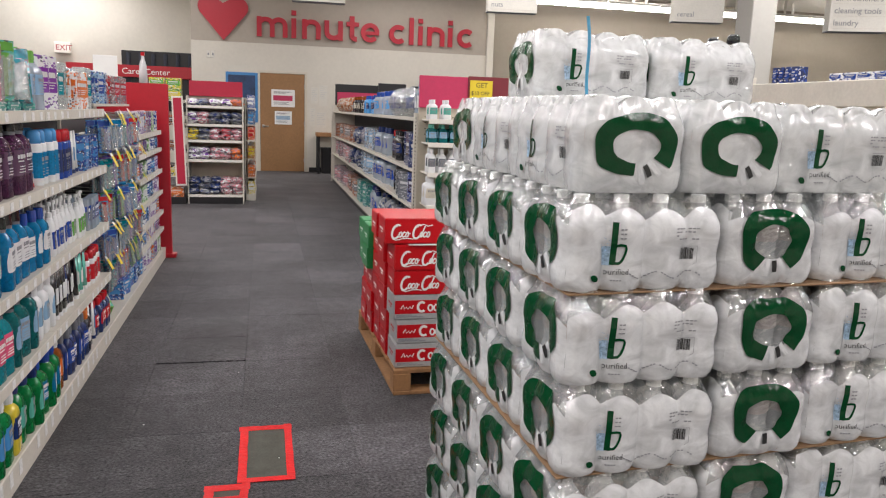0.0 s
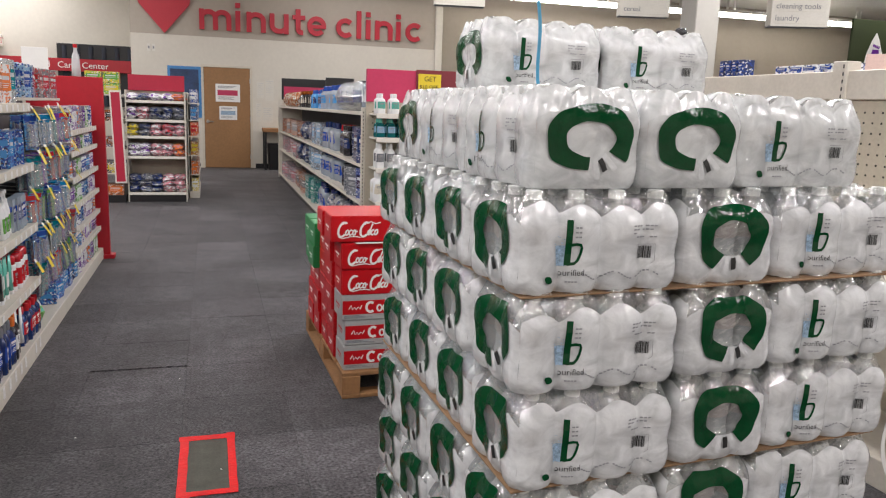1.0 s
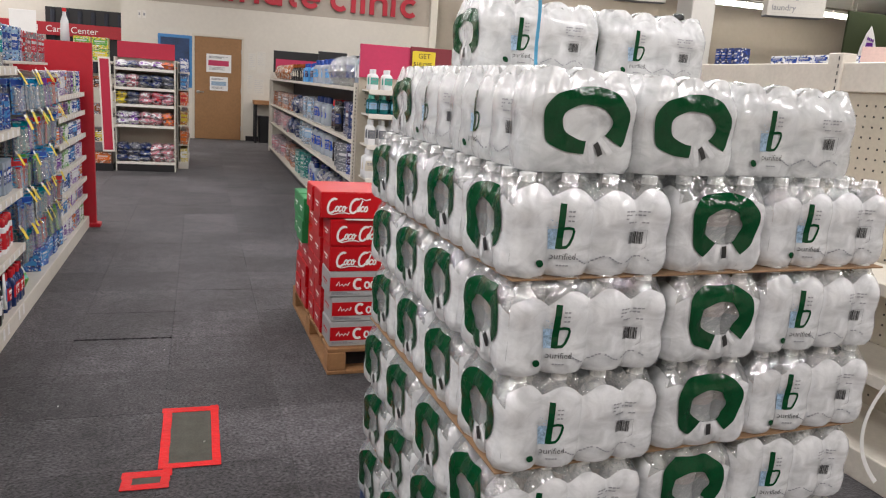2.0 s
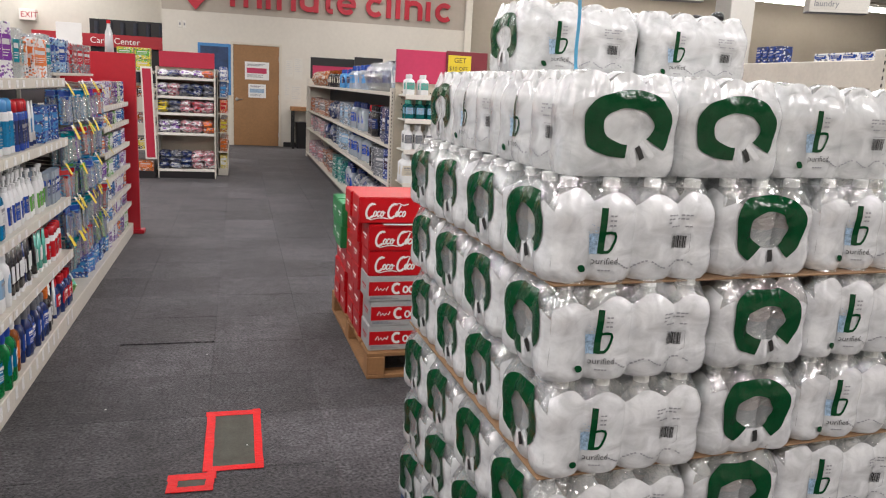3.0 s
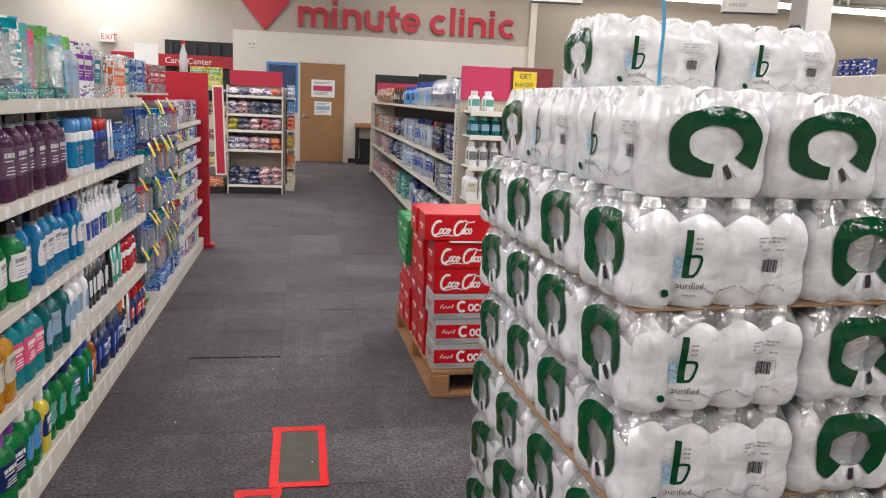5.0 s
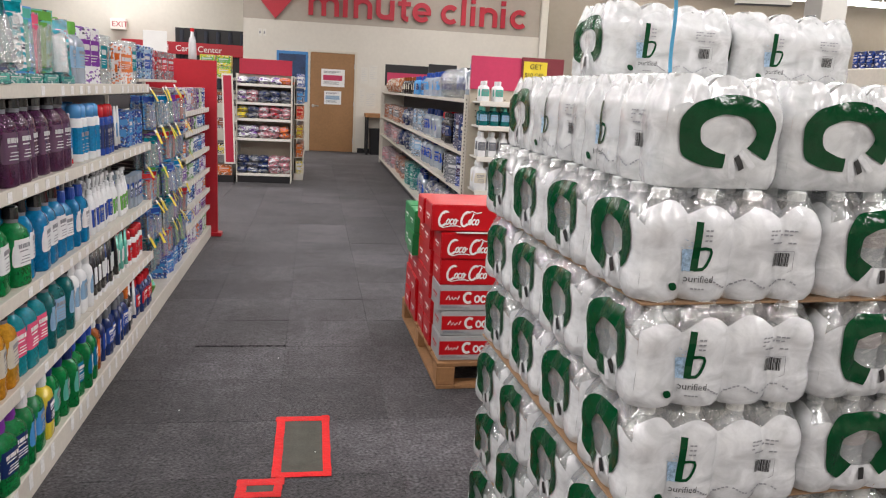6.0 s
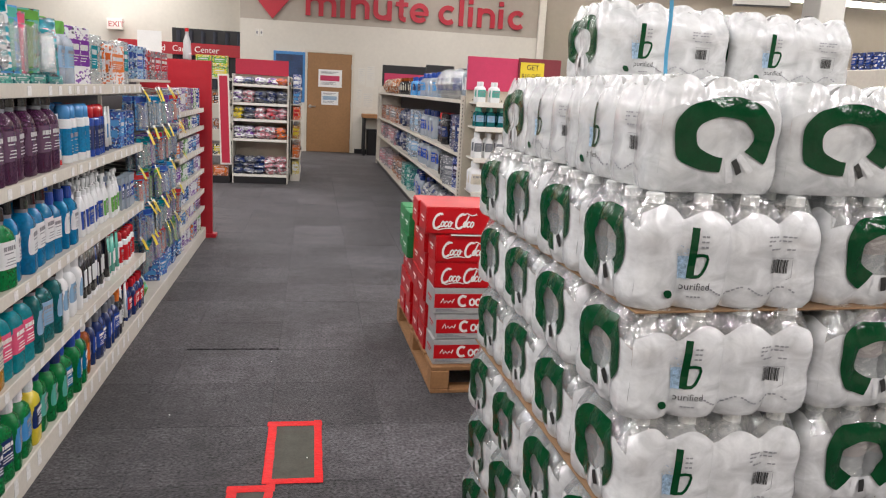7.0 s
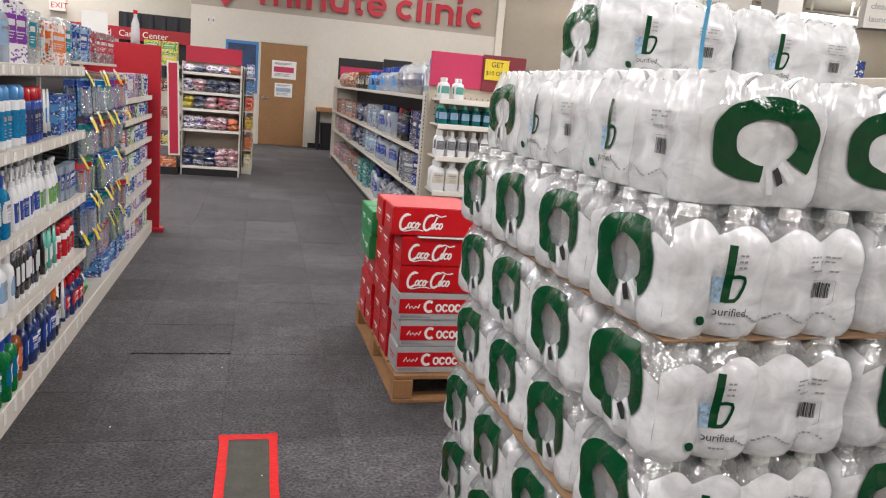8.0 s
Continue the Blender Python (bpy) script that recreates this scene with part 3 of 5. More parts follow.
def b_print(pack, side, seed):
    o, x0 = 0.0017, -0.076
    part("logo", ribbon(side, [(x0 + 0.0008 * k, 0.052 + 0.0205 * k) for k in range(5)], 0.0120, o, seed), GREEN, pack, "dark green logo print")
    bowl = [(x0 + 0.004, 0.0885), (x0 + 0.016, 0.0905), (x0 + 0.025, 0.0890), (x0 + 0.0275, 0.0835), (x0 + 0.0255, 0.073), (x0 + 0.020, 0.061), (x0 + 0.014, 0.0555), (x0, 0.0540)]
    part("logo_bowl", ribbon(side, bowl, 0.0056, o * 1.2, seed), GREEN, pack)
    t = bmesh.new()
    rows = []
    for i in range(5):
        z = 0.051 + 0.037 * i / 4
        h = 0.0085 + 0.0045 * i / 4
        rows.append([t.verts.new(film_point(side, x0 - 0.0125 + h * k, z, o * 0.8, seed)) for k in (-1, -0.3, 0.3, 1)])
    for a, b in zip(rows, rows[1:]):
        for k in range(3):
            t.faces.new((a[k], a[k + 1], b[k + 1], b[k]))
    rnd = random.Random(7)
    for k in range(9):
        sa, z = x0 - rnd.uniform(0.004, 0.028), rnd.uniform(0.091, 0.105)
        ribbon(side, [(sa, z), (sa + rnd.uniform(0.001, 0.004), z + rnd.uniform(-0.002, 0.002))], 0.0016, o * 0.8, seed, t)
    part("glass_print", t, BLUEPRINT, pack, "pale blue splashing tumbler print")
    w = writing("purified", 0.0168)
    for v in w.verts:
        v.co = film_point(side, x0 - 0.0175 + v.co.x, 0.034 + v.co.z, 0.0052, seed)
    part("word", w, BLACKPRINT, pack)
    part("leaf", ribbon(side, [(x0 - 0.046 + 0.0034 * k, 0.031 - 0.0018 * k) for k in range(6)], lambda u: 0.0135 * math.sin(math.pi * (0.10 + 0.80 * u)), 0.0035, seed), GREEN, pack)
    bars = bmesh.new()
    rnd = random.Random(4)
    s = 0.078
    while s < 0.108:
        wd = rnd.choice((0.0009, 0.0016, 0.0024))
        patch(side, s, s + wd, 0.060, 0.083, o, seed, 1, 2, bars)
        s += wd + rnd.choice((0.0006, 0.0011))
    part("barcode", bars, BLACKPRINT, pack)["kind"] = "stuff"
    fr = bmesh.new()
    o = 0.003
    ribbon(side, [(0.074, 0.087), (0.114, 0.087), (0.115, 0.055), (0.106, 0.050)], 0.0009, o, seed, fr)
    for k in range(4):
        z = 0.121 - 0.0068 * k
        for j in range(7):
            sa = 0.062 + 0.0078 * j
            if (j + k) % 4 != 3 and not (k == 2 and j > 1):
                ribbon(side, [(sa, z), (sa + 0.0062, z + 0.0004)], 0.0026, o, seed, fr)
    for k in range(3):
        for j in range(2):
            sa, z = x0 + 0.0125 + 0.007 * j, 0.1205 - 0.0085 * k
            ribbon(side, [(sa, z), (sa + 0.0055, z)], 0.0030, o, seed, fr)
    for j in range(26):
        sa = -0.046 + 0.0066 * j
        z = 0.031 + 0.007 * math.cos(j * 0.55 + 0.4)
        if j % 6 != 5:
            ribbon(side, [(sa, z), (sa + 0.0050, z - 0.0020 * math.sin(j * 0.55 + 0.6))], 0.0028, o, seed, fr)
    for j in range(4):
        ribbon(side, [(-0.078 + 0.006 * j, 0.022), (-0.0735 + 0.006 * j, 0.022)], 0.0026, o, seed, fr)
    part("small_print", fr, GREYINK, pack)["kind"] = "stuff"


def ring_print(pack, side, seed, wonk, wide=False):
    o = 0.0030
    bm = bmesh.new()
    n = 44
    rows = []
    rnd = random.Random(seed)
    ph = [rnd.uniform(0, 6.3) for _ in range(4)]
    gap = -72 + wonk
    for i in range(n + 1):
        a = radians(gap + 26 + (360 - 52) * i / n)
        c, s = math.cos(a), math.sin(a)
        k = 1 + 0.035 * math.sin(3 * a + ph[0]) + 0.02 * math.sin(5 * a + ph[1]) + 0.012 * math.sin(9 * a + ph[2])
        ki = 1 + 0.04 * math.sin(2 * a + ph[3]) + 0.015 * math.sin(7 * a + ph[1])
        ow, oh, iw, ih = (0.092 * k, 0.060 * k, 0.052 * ki, 0.033 * ki) if wide else (0.084 * k, 0.066 * k, 0.047 * ki, 0.035 * ki)
        e = 2 / 2.6
        po = (ow * math.copysign(abs(c) ** e, c), 0.092 + oh * math.copysign(abs(s) ** e, s))
        pi = (iw * c, 0.090 + ih * s)
        rows.append([bm.verts.new(film_point(side, po[0] + (pi[0] - po[0]) * j / 4, po[1] + (pi[1] - po[1]) * j / 4, o, seed, 0.0008)) for j in range(5)])
    for a, b in zip(rows, rows[1:]):
        for j in range(4):
            f = bm.faces.new((a[j], a[j + 1], b[j + 1], b[j]))
            f.smooth = True
    part("handle_print", bm, GREEN, pack, "glossy dark green ring printed on clear film")
    g = radians(gap)
    c, s = math.cos(g), math.sin(g)
    t = Vector((-s, c)) * 0.011
    w = bmesh.new()
    for sg in (-1, 1):
        ribbon(side, [(0.046 * c + sg * t.x, 0.090 + 0.036 * s + sg * t.y), (0.066 * c + sg * 1.5 * t.x, 0.092 + 0.054 * s + sg * 1.5 * t.y), (0.084 * c + sg * 2 * t.x, 0.092 + 0.072 * s + sg * 2 * t.y)], 0.012, o, seed, w)
    part("handle_gap", w, FILM, pack)
    part("handle_mark", ribbon(side, [(0.049 * c, 0.090 + 0.039 * s), (0.064 * c, 0.092 + 0.052 * s), (0.078 * c, 0.092 + 0.065 * s)], 0.012, o * 1.3, seed), BLACKPRINT, pack)


BODY = loft([(0.0, 0.028, 0.028), (0.004, 0.035, 0.035), (0.018, 0.0385, 0.0385), (0.023, 0.0365, 0.0365), (0.028, 0.0385, 0.0385), (0.038, 0.0385, 0.0385), (0.043, 0.0362, 0.0362), (0.048, 0.0382, 0.0382), (0.057, 0.0360, 0.0360), (0.062, 0.0335, 0.0335), (0.068, 0.0352, 0.0352), (0.074, 0.0335, 0.0335), (0.080, 0.0352, 0.0352), (0.086, 0.0340, 0.0340), (0.092, 0.0380, 0.0380), (0.118, 0.0378, 0.0378), (0.130, 0.0335, 0.0335), (0.138, 0.0285, 0.0285), (0.146, 0.0222, 0.0222), (0.156, 0.0155, 0.0155), (0.162, 0.0135, 0.0135), (0.166, 0.0165, 0.0165), (0.169, 0.0130, 0.0130)], 18)
me_body = bpy.data.meshes.new("bottle")
for f in BODY.faces:
    f.smooth = len(f.verts) == 4
BODY.to_mesh(me_body)
BODY.free()
me_body.materials.append(PET)
me_body.materials.append(M("bottle_paper_label", (0.45, 0.39, 0.37), 0.5, var=0.12, scale=60))
for p in me_body.polygons:
    if 0.088 < p.center.z < 0.118 and len(p.vertices) == 4:
        p.material_index = 1
capbm = loft([(0.167, 0.0155, 0.0155), (0.181, 0.0155, 0.0155), (0.183, 0.014, 0.014)], 12)
me_cap = bpy.data.meshes.new("cap")
capbm.to_mesh(me_cap)
capbm.free()
me_cap.materials.append(CAPW)


def water_pack(seed, high_white, full=True):
    pk = thing("water_bottle_pack", "shrink-wrapped pack of clear water bottles with green print", "water pack", "stacked water packs")
    ext = {0: LONG / 2 - ROUND * 0.293, 1: SHORT / 2 - ROUND * 0.293}
    white, film = bmesh.new(), bmesh.new()

    def wtop(side):
        full, pitch = (LONG, PX) if side % 2 == 0 else (SHORT, PY)
        low = 0.0 if side % 2 == 0 else 0.022
        return lambda s: high_white - low + 0.021 * abs(math.sin(math.pi * (s + full / 2) / pitch)) - 0.004 * math.sin(s * 22 + seed * 2 + side) + 0.012 * (s / full) * math.cos(seed * 3 + side)
    for side in range(4):
        full_s, pitch_s = (LONG, PX) if side % 2 == 0 else (SHORT, PY)

        def top(s):
            return HIGH - 0.021 * (1 - 0.88 * abs(math.sin(math.pi * (s + full_s / 2) / pitch_s))) ** 1.4
        e = ext[side % 2]
        wt = wtop(side)
        if side % 2 == 0:
            skin(white, side, -e, e, 60, 0.0, wt, 12, seed)
            skin(film, side, -e, e, 60, wt, top, 7, seed, 0.0045)
        else:
            m = 0.050
            skin(white, side, -e, -m, 12, 0.0, wt, 12, seed)
            skin(white, side, m, e, 12, 0.0, wt, 12, seed)
            skin(white, side, -m, m, 14, 0.0, 0.054, 4, seed)
            skin(film, side, -e, -m, 10, wt, top, 7, seed, 0.004)
            skin(film, side, m, e, 10, wt, top, 7, seed, 0.004)
            skin(film, side, -m, m, 22, 0.054, top, 12, seed, 0.003)
    nx, ny = 36, 24
    rows = []
    hx, hy = LONG / 2 - 0.028, SHORT / 2 - 0.028
    for i in range(nx + 1):
        row = []
        for j in range(ny + 1):
            x, y = -hx + 2 * hx * i / nx, -hy + 2 * hy * j / ny
            c = abs(math.sin(math.pi * (x + LONG / 2) / PX) * math.sin(math.pi * (y + SHORT / 2) / PY))
            row.append(film.verts.new((x, y, HIGH * ZK - 0.022 * (1 - c) ** 1.4 + 0.003 * noise.noise(Vector((x * 50, y * 50, seed))))))
        rows.append(row)
    for a, b in zip(rows, rows[1:]):
        for j in range(ny):
            f = film.faces.new((a[j], b[j], b[j + 1], a[j + 1]))
            f.smooth = True
    bmesh.ops.remove_doubles(white, verts=white.verts[:], dist=0.0022)
    bmesh.ops.remove_doubles(film, verts=film.verts[:], dist=0.0025)
    part("printed_film", white, FILM if TIGHT[0] > 0.9 else CLOUDFILM, pk, "glossy white printed shrink film")
    part("clear_film", film, CLEARFILM if TIGHT[0] > 0.9 else CLOUDFILM, pk, "wrinkled clear shrink film")
    if not full:
        lot = bmesh.new()
        for i in range(4):
            for j in range(3):
                for me in (me_body, me_cap):
                    n0 = len(lot.verts)
                    lot.from_mesh(me)
                    lot.verts.ensure_lookup_table()
                    for v in lot.verts[n0:]:
                        v.co.z *= ZK
                        v.co += Vector(((i - 1.5) * (PX - 0.002), (j - 1) * (PY - 0.001), 0.001))
        part("bottle_lot", lot, PET, pk)["kind"] = "stuff"
    for i in range(4 if full else 0):
        for j in range(3):
            b = new("bottle", me_body)
            b.parent = pk
            b.location = ((i - 1.5) * (PX - 0.002), (j - 1) * (PY - 0.001), 0.001)
            b.scale = (1, 1, ZK)
            b.rotation_euler = (0, 0, seed + i * 2.1 + j)
            new("cap", me_cap).parent = b
    for side in (0, 2):
        b_print(pk, side, seed)
    for side in (1, 3):
        ring_print(pk, side, seed, 14 * math.sin(seed * 5 + side), TIGHT[0] < 0.9)
    return pk


STACK = pose(0.668, 1.679, 0, 0, 0, 1.8)
LAYERS = [1.467, 1.270, 1.077, 0.888, 0.690, 0.498, 0.305, 0.113]
packs = [water_pack(0.7, 0.140), water_pack(2.3, 0.134)]
TIGHT[0] = 0.45
packs.append(water_pack(4.1, 0.146))
TIGHT[0] = 1.0
packs.append(water_pack(5.2, 0.138, False))
used = [0, 0, 0, 0]
prng = random.Random(11)


def put_pack(u, v, z, turned, kind):
    m = STACK @ pose(u + prng.uniform(-0.003, 0.003), v + 0.05 * u + prng.uniform(-0.003, 0.003), z, 0, 0, (-90 if turned else 0) + 1.2 + prng.uniform(-0.8, 0.8))
    if not used[kind]:
        used[kind] = 1
        packs[kind].matrix_world = m
        return packs[kind]
    return copy_thing(packs[kind], m)


A, B = LONG / 2, SHORT / 2
# top: two packs side by side
for k in range(2):
    put_pack(0.200 + A + 0.377 * k, 0.69 + B, LAYERS[0], False, 2)
# second: two turned packs and one long pack in front
for u, v, turned in ((0.026 + B, 0.005 + A, 1), (0.022 + 3 * B + 0.004, 0.005 + A, 1), (0.50 + A + 0.01, 0.02 + B, 0), (0.034 + B, 0.367 + A, 1), (0.277 + B, 0.367 + A, 1),
                     (0.04 + A, 0.732 + B, 0), (0.51 + A, 0.285 + B, 0), (0.51 + A, 0.535 + B, 0), (0.51 + A, 0.785 + B, 0)):
    put_pack(u + 0.012, v + 0.034, LAYERS[1], turned, 2)
for li, z in enumerate(LAYERS[2:]):
    dx = (0.0, 0.003, 0.015, 0.002, 0.003, 0.0)[li]
    dy = (0.0, -0.015, -0.015, -0.010, -0.005, 0.0)[li]
    for k in range(4):
        put_pack(dx + A, dy + 0.003 + B + 0.257 * k, z, 0, (k + li) % 2 if li < 4 else 3)
        put_pack(dx + 0.628 + A, dy + 0.015 + B + 0.257 * k, z, 0, (k + li + 1) % 2 if k == 0 and li < 4 else 3)
    for k in range(2):
        put_pack(dx + 0.373 + B, dy + 0.008 + A + 0.372 * k, z, 1, (k + li) % 2 if k == 0 and li < 4 else 3)
for z in (0.301, 0.686, 1.073):
    c = thing("cardboard_sheet", "thin brown cardboard layer sheet between water packs", "cardboard", "cardboard sheets", STACK)
    sheet = box(0.018, 0.985, 0.010, 1.02, z - 0.0026, z + 0.0010, 0.0006)
    for v in sheet.verts:
        v.co.y += 0.05 * v.co.x
    part("sheet", sheet, CARD, c)


def pallet(name, label, m, w, d, h, mat):
    p = thing(name, label, "pallet", m=m)
    n = 6
    for k in range(n):
        y = d * k / n
        part("deck_board", box(0, w, y + 0.005, y + d / n - 0.02, h - 0.02, h, 0.003), mat, p)
    for x in (0, w / 2 - 0.045, w - 0.09):
        part("stringer", box(x, x + 0.09, 0.002, 0.10, 0.02, h - 0.02, 0.004), mat, p)
        part("stringer", box(x, x + 0.09, d / 2 - 0.05, d / 2 + 0.05, 0.02, h - 0.02, 0.004), mat, p)
        part("stringer", box(x, x + 0.09, d - 0.12, d - 0.02, 0.02, h - 0.02, 0.004), mat, p)
        part("base_board", box(x, x + 0.09, 0, d - 0.02, 0, 0.02, 0.003), mat, p)
    part("base_board", box(0.09, w - 0.09, 0, 0.09, 0, 0.02, 0.003), mat, p)
    part("base_board", box(0.09, w - 0.09, d - 0.11, d - 0.02, 0, 0.02, 0.003), mat, p)
    return p


pallet("blue_pallet", "blue painted wooden pallet under the stacked water", STACK @ pose(0.022, 0.0, 0), 0.98, 1.07, 0.111, BLUEWOOD)
st = thing("blue_strap", "thin light blue plastic strap standing up from the water packs", "strap")
part("band", stroke([(0.735 + 0.003 * math.sin(k * 0.5) + 0.001 * k, 1.615 - 0.0142 * k) for k in range(12)], 0.0065, 1.80, 1.8012), M("light_blue_plastic", (0.09, 0.38, 0.62), 0.3), st)

# ---- soda cartons ----
pallet("wooden_pallet", "raw wooden pallet under the stacked soda cartons", pose(0.735, 3.92, 0, 0, 0, 1.5), 1.02, 1.22, 0.132, WOOD)


def squiggle(bm, x0, z0, w, h, y):
    """White flourish: two tall open curls, runs of small loops and long swashes."""
    k, sh = w / 0.27, 0.30

    def pen(pts, wd, lift):
        stroke([(x0 + (px + sh * pz) * k, z0 + pz) for px, pz in pts], wd, y - lift, y + 0.001 - lift, bm)
    for c, tail in ((0.0, 3), (0.132, 3)):
        pen(arc(c + 0.034, 0.024, 0.025, 0.034, 62, 318, 16), 0.0105, 0)
        pen(arc(c + 0.040, 0.050, 0.012, 0.009, 200, 20, 8), 0.0060, 0.0003)
        for q in range(tail):
            pen(arc(c + 0.064 + 0.021 * q, 0.010, 0.0085, 0.0125, 40, 400 if q != 1 else 330, 12), 0.0068, 0.0006)
    pen([(0.196, 0.002), (0.200, 0.030), (0.204, 0.052), (0.208, 0.046)], 0.0066, 0.0009)
    pen([(0.106, 0.014), (0.124, 0.016)], 0.0060, 0.0009)
    pen([(0.018, -0.010), (0.045, -0.018), (0.085, -0.010), (0.125, -0.009), (0.150, -0.014)], 0.0044, 0.0012)
    pen([(0.172, 0.054), (0.190, 0.062), (0.222, 0.052), (0.250, 0.058)], 0.0052, 0.0012)


def carton(kind):
    names = {"red": "red soda can carton with white script flourish", "diet": "silver and red diet soda can carton", "green": "green soda can carton"}
    c = thing("soda_carton", names[kind], "carton", "stacked soda cartons")
    part("carton_body", box(0, 0.40, 0, 0.20, 0, 0.125, 0.004, seg=2), {"red": SODARED, "diet": SODASILVER, "green": SODAGREEN}[kind], c)
    bm = bmesh.new()
    if kind == "red":
        squiggle(bm, 0.024, 0.036, 0.218, 0.07, -0.0025)
        part("flourish", bm, WHITEPRINT, c)
    elif kind == "diet":
        part("red_panel", box(0.004, 0.396, -0.0015, 0, 0.030, 0.098), SODARED, c)
        stroke(arc(0.142, 0.064, 0.021, 0.024, 50, 310, 14), 0.0125, -0.0030, -0.0016, bm)
        for q in range(5):
            stroke(arc(0.186 + 0.030 * q, 0.058, 0.0115, 0.0155, 30, 390 if q % 2 == 0 else 330, 12), 0.0085, -0.0030 - 0.0002 * q, -0.0016, bm)
        stroke([(0.034, 0.056), (0.046, 0.076), (0.052, 0.054), (0.062, 0.066), (0.070, 0.054), (0.080, 0.066), (0.090, 0.056), (0.098, 0.074)], 0.005, -0.0030, -0.0016, bm)
        part("flourish", bm, WHITEPRINT, c)
        b2 = bmesh.new()
        for k in range(3):
            box(0.012, 0.15 - 0.03 * k, -0.0012, 0, 0.012 + 0.005 * k, 0.0145 + 0.005 * k, 0, b2)
        part("small_print", b2, GREYINK, c)
    else:
        box(0.06, 0.30, -0.0015, 0, 0.05, 0.075, 0, bm)
        part("flourish", bm, WHITEPRINT, c)
    sd = bmesh.new()
    box(-0.0012, 0, 0.055, 0.150, 0.060, 0.069, 0, sd)
    box(-0.0012, 0, 0.070, 0.120, 0.046, 0.051, 0, sd)
    part("side_print", sd, WHITEPRINT if kind != "diet" else SODARED, c)
    return c


cart = {k: [carton(k), 0] for k in ("red", "diet", "green")}
crng = random.Random(5)


def put_carton(kind, x, y, z, turn=0.0):
    m = pose(x, y, z, 0, 0, turn)
    if not cart[kind][1]:
        cart[kind][1] = 1
        cart[kind][0].matrix_world = m
    else:
        copy_thing(cart[kind][0], m)


for row in range(5):
    y = 3.955 + 0.212 * row
    for col in range(2):
        for k in range(5):
            kind = "diet" if k < 3 and row < 1 else "red"
            x = 0.742 + 0.415 * col + crng.uniform(-0.008, 0.008) - (0.02 if row in (1, 2) else 0) - (0.012 if k > 2 else 0) - (0.03 if row > 2 else 0)
            if row > 2 and k > 2:
                kind, x = "green", x - 0.012
            put_carton(kind, x, y + crng.uniform(-0.004, 0.004), 0.133 + 0.1265 * k, crng.uniform(-0.6, 0.6) + 1.0)
put_carton("red", 0.682, 3.975, 0.133 + 0.1265 * 5 + 0.004, 0.5)
put_carton("red", 0.672, 4.187, 0.133 + 0.1265 * 5 + 0.001, -0.5)
ps = thing("paper_sheet", "loose white sheet lying on the soda cartons", "paper")
part("sheet", at(box(0, 0.28, 0, 0.03, 0, 0.0015), pose(0.80, 3.944, 0.133 + 0.1265 * 5 + 0.0005)), PAPER, ps)

# ---- floor marking ----
def tape_frame(x0, x1, y0, y1, w, skew, label):
    t = thing("floor_marking", label, "floor marking")
    part("plate", box(x0 + w * 0.6, x1 - w * 0.6, y0 + w * 0.6, y1 - w * 0.6, 0.0008, 0.0026), PLATE, t)
    for k, (a, b, c, d) in enumerate(((x0, x1, y0, y0 + w * 1.05), (x0 - 0.006, x1 + 0.003, y1 - w * 1.3, y1), (x0, x0 + w, y0, y1), (x1 - w * 0.9, x1, y0 - 0.004, y1 + 0.006))):
        bm = bmesh.new()
        n = 10
        along = (d - c) > (b - a)
        rows = []
        for i in range(n + 1):
            u = i / n
            e0, e1 = (0.0022 * noise.noise(Vector((u * 6, k, s + x0))) for s in (0, 5))
            z = 0.003 + 0.0006 * k
            if along:
                rows.append((bm.verts.new((a + e0 + skew * u * (d - c), c + (d - c) * u, z)), bm.verts.new((b + e1 + skew * u * (d - c), c + (d - c) * u, z))))
            else:
                sk = skew * ((c + d) / 2 - y0)
                rows.append((bm.verts.new((a + (b - a) * u + sk, c + e0, z)), bm.verts.new((a + (b - a) * u + sk, d + e1, z))))
        for p, q in zip(rows, rows[1:]):
            bm.faces.new((p[0], q[0], q[1], p[1]))
        for f in bm.faces[:]:
            f.normal_update()
            if f.normal.z < 0:
                f.normal_flip()
        low = bmesh.ops.extrude_face_region(bm, geom=bm.faces[:])
        for v in low["geom"]:
            if isinstance(v, bmesh.types.BMVert):
                v.co.z += 0.0009
        part("tape_strip", bm, TAPE, t)


tape_frame(0.0, 0.218, 3.108, 3.63, 0.034, 0.0, "dark rectangle on the carpet outlined in red tape")
tape_frame(-0.118, 0.040, 2.975, 3.10, 0.034, 0.06, "small dark rectangle on the carpet outlined in red tape")
ws = thing("white_strap", "loose white plastic strap curling beside the water stack", "strap")
part("band", at(stroke([(0.095 - 0.217 * u + 0.247 * u * u, 0.615 - 0.275 * u) for u in [k / 18 for k in range(19)]], 0.012, 0.0, 0.0012), pose(1.735, 1.85, 0.12)), PAPER, ws)

for sx, sy, turn in ((-0.20, 4.58, 20), (-0.03, 4.36, 70), (0.16, 3.30, 130), (-0.42, 3.72, 45)):
    sc = thing("paper_scrap", "tiny white paper scrap lying on the carpet", "scrap", "scraps on the carpet", pose(sx, sy, 0.004, 0, 0, turn))
    part("scrap", loft([(-0.001, 0.004, 0.0022, 3), (0.0015, 0.0035, 0.0018, 3)], 8), PAPER, sc)

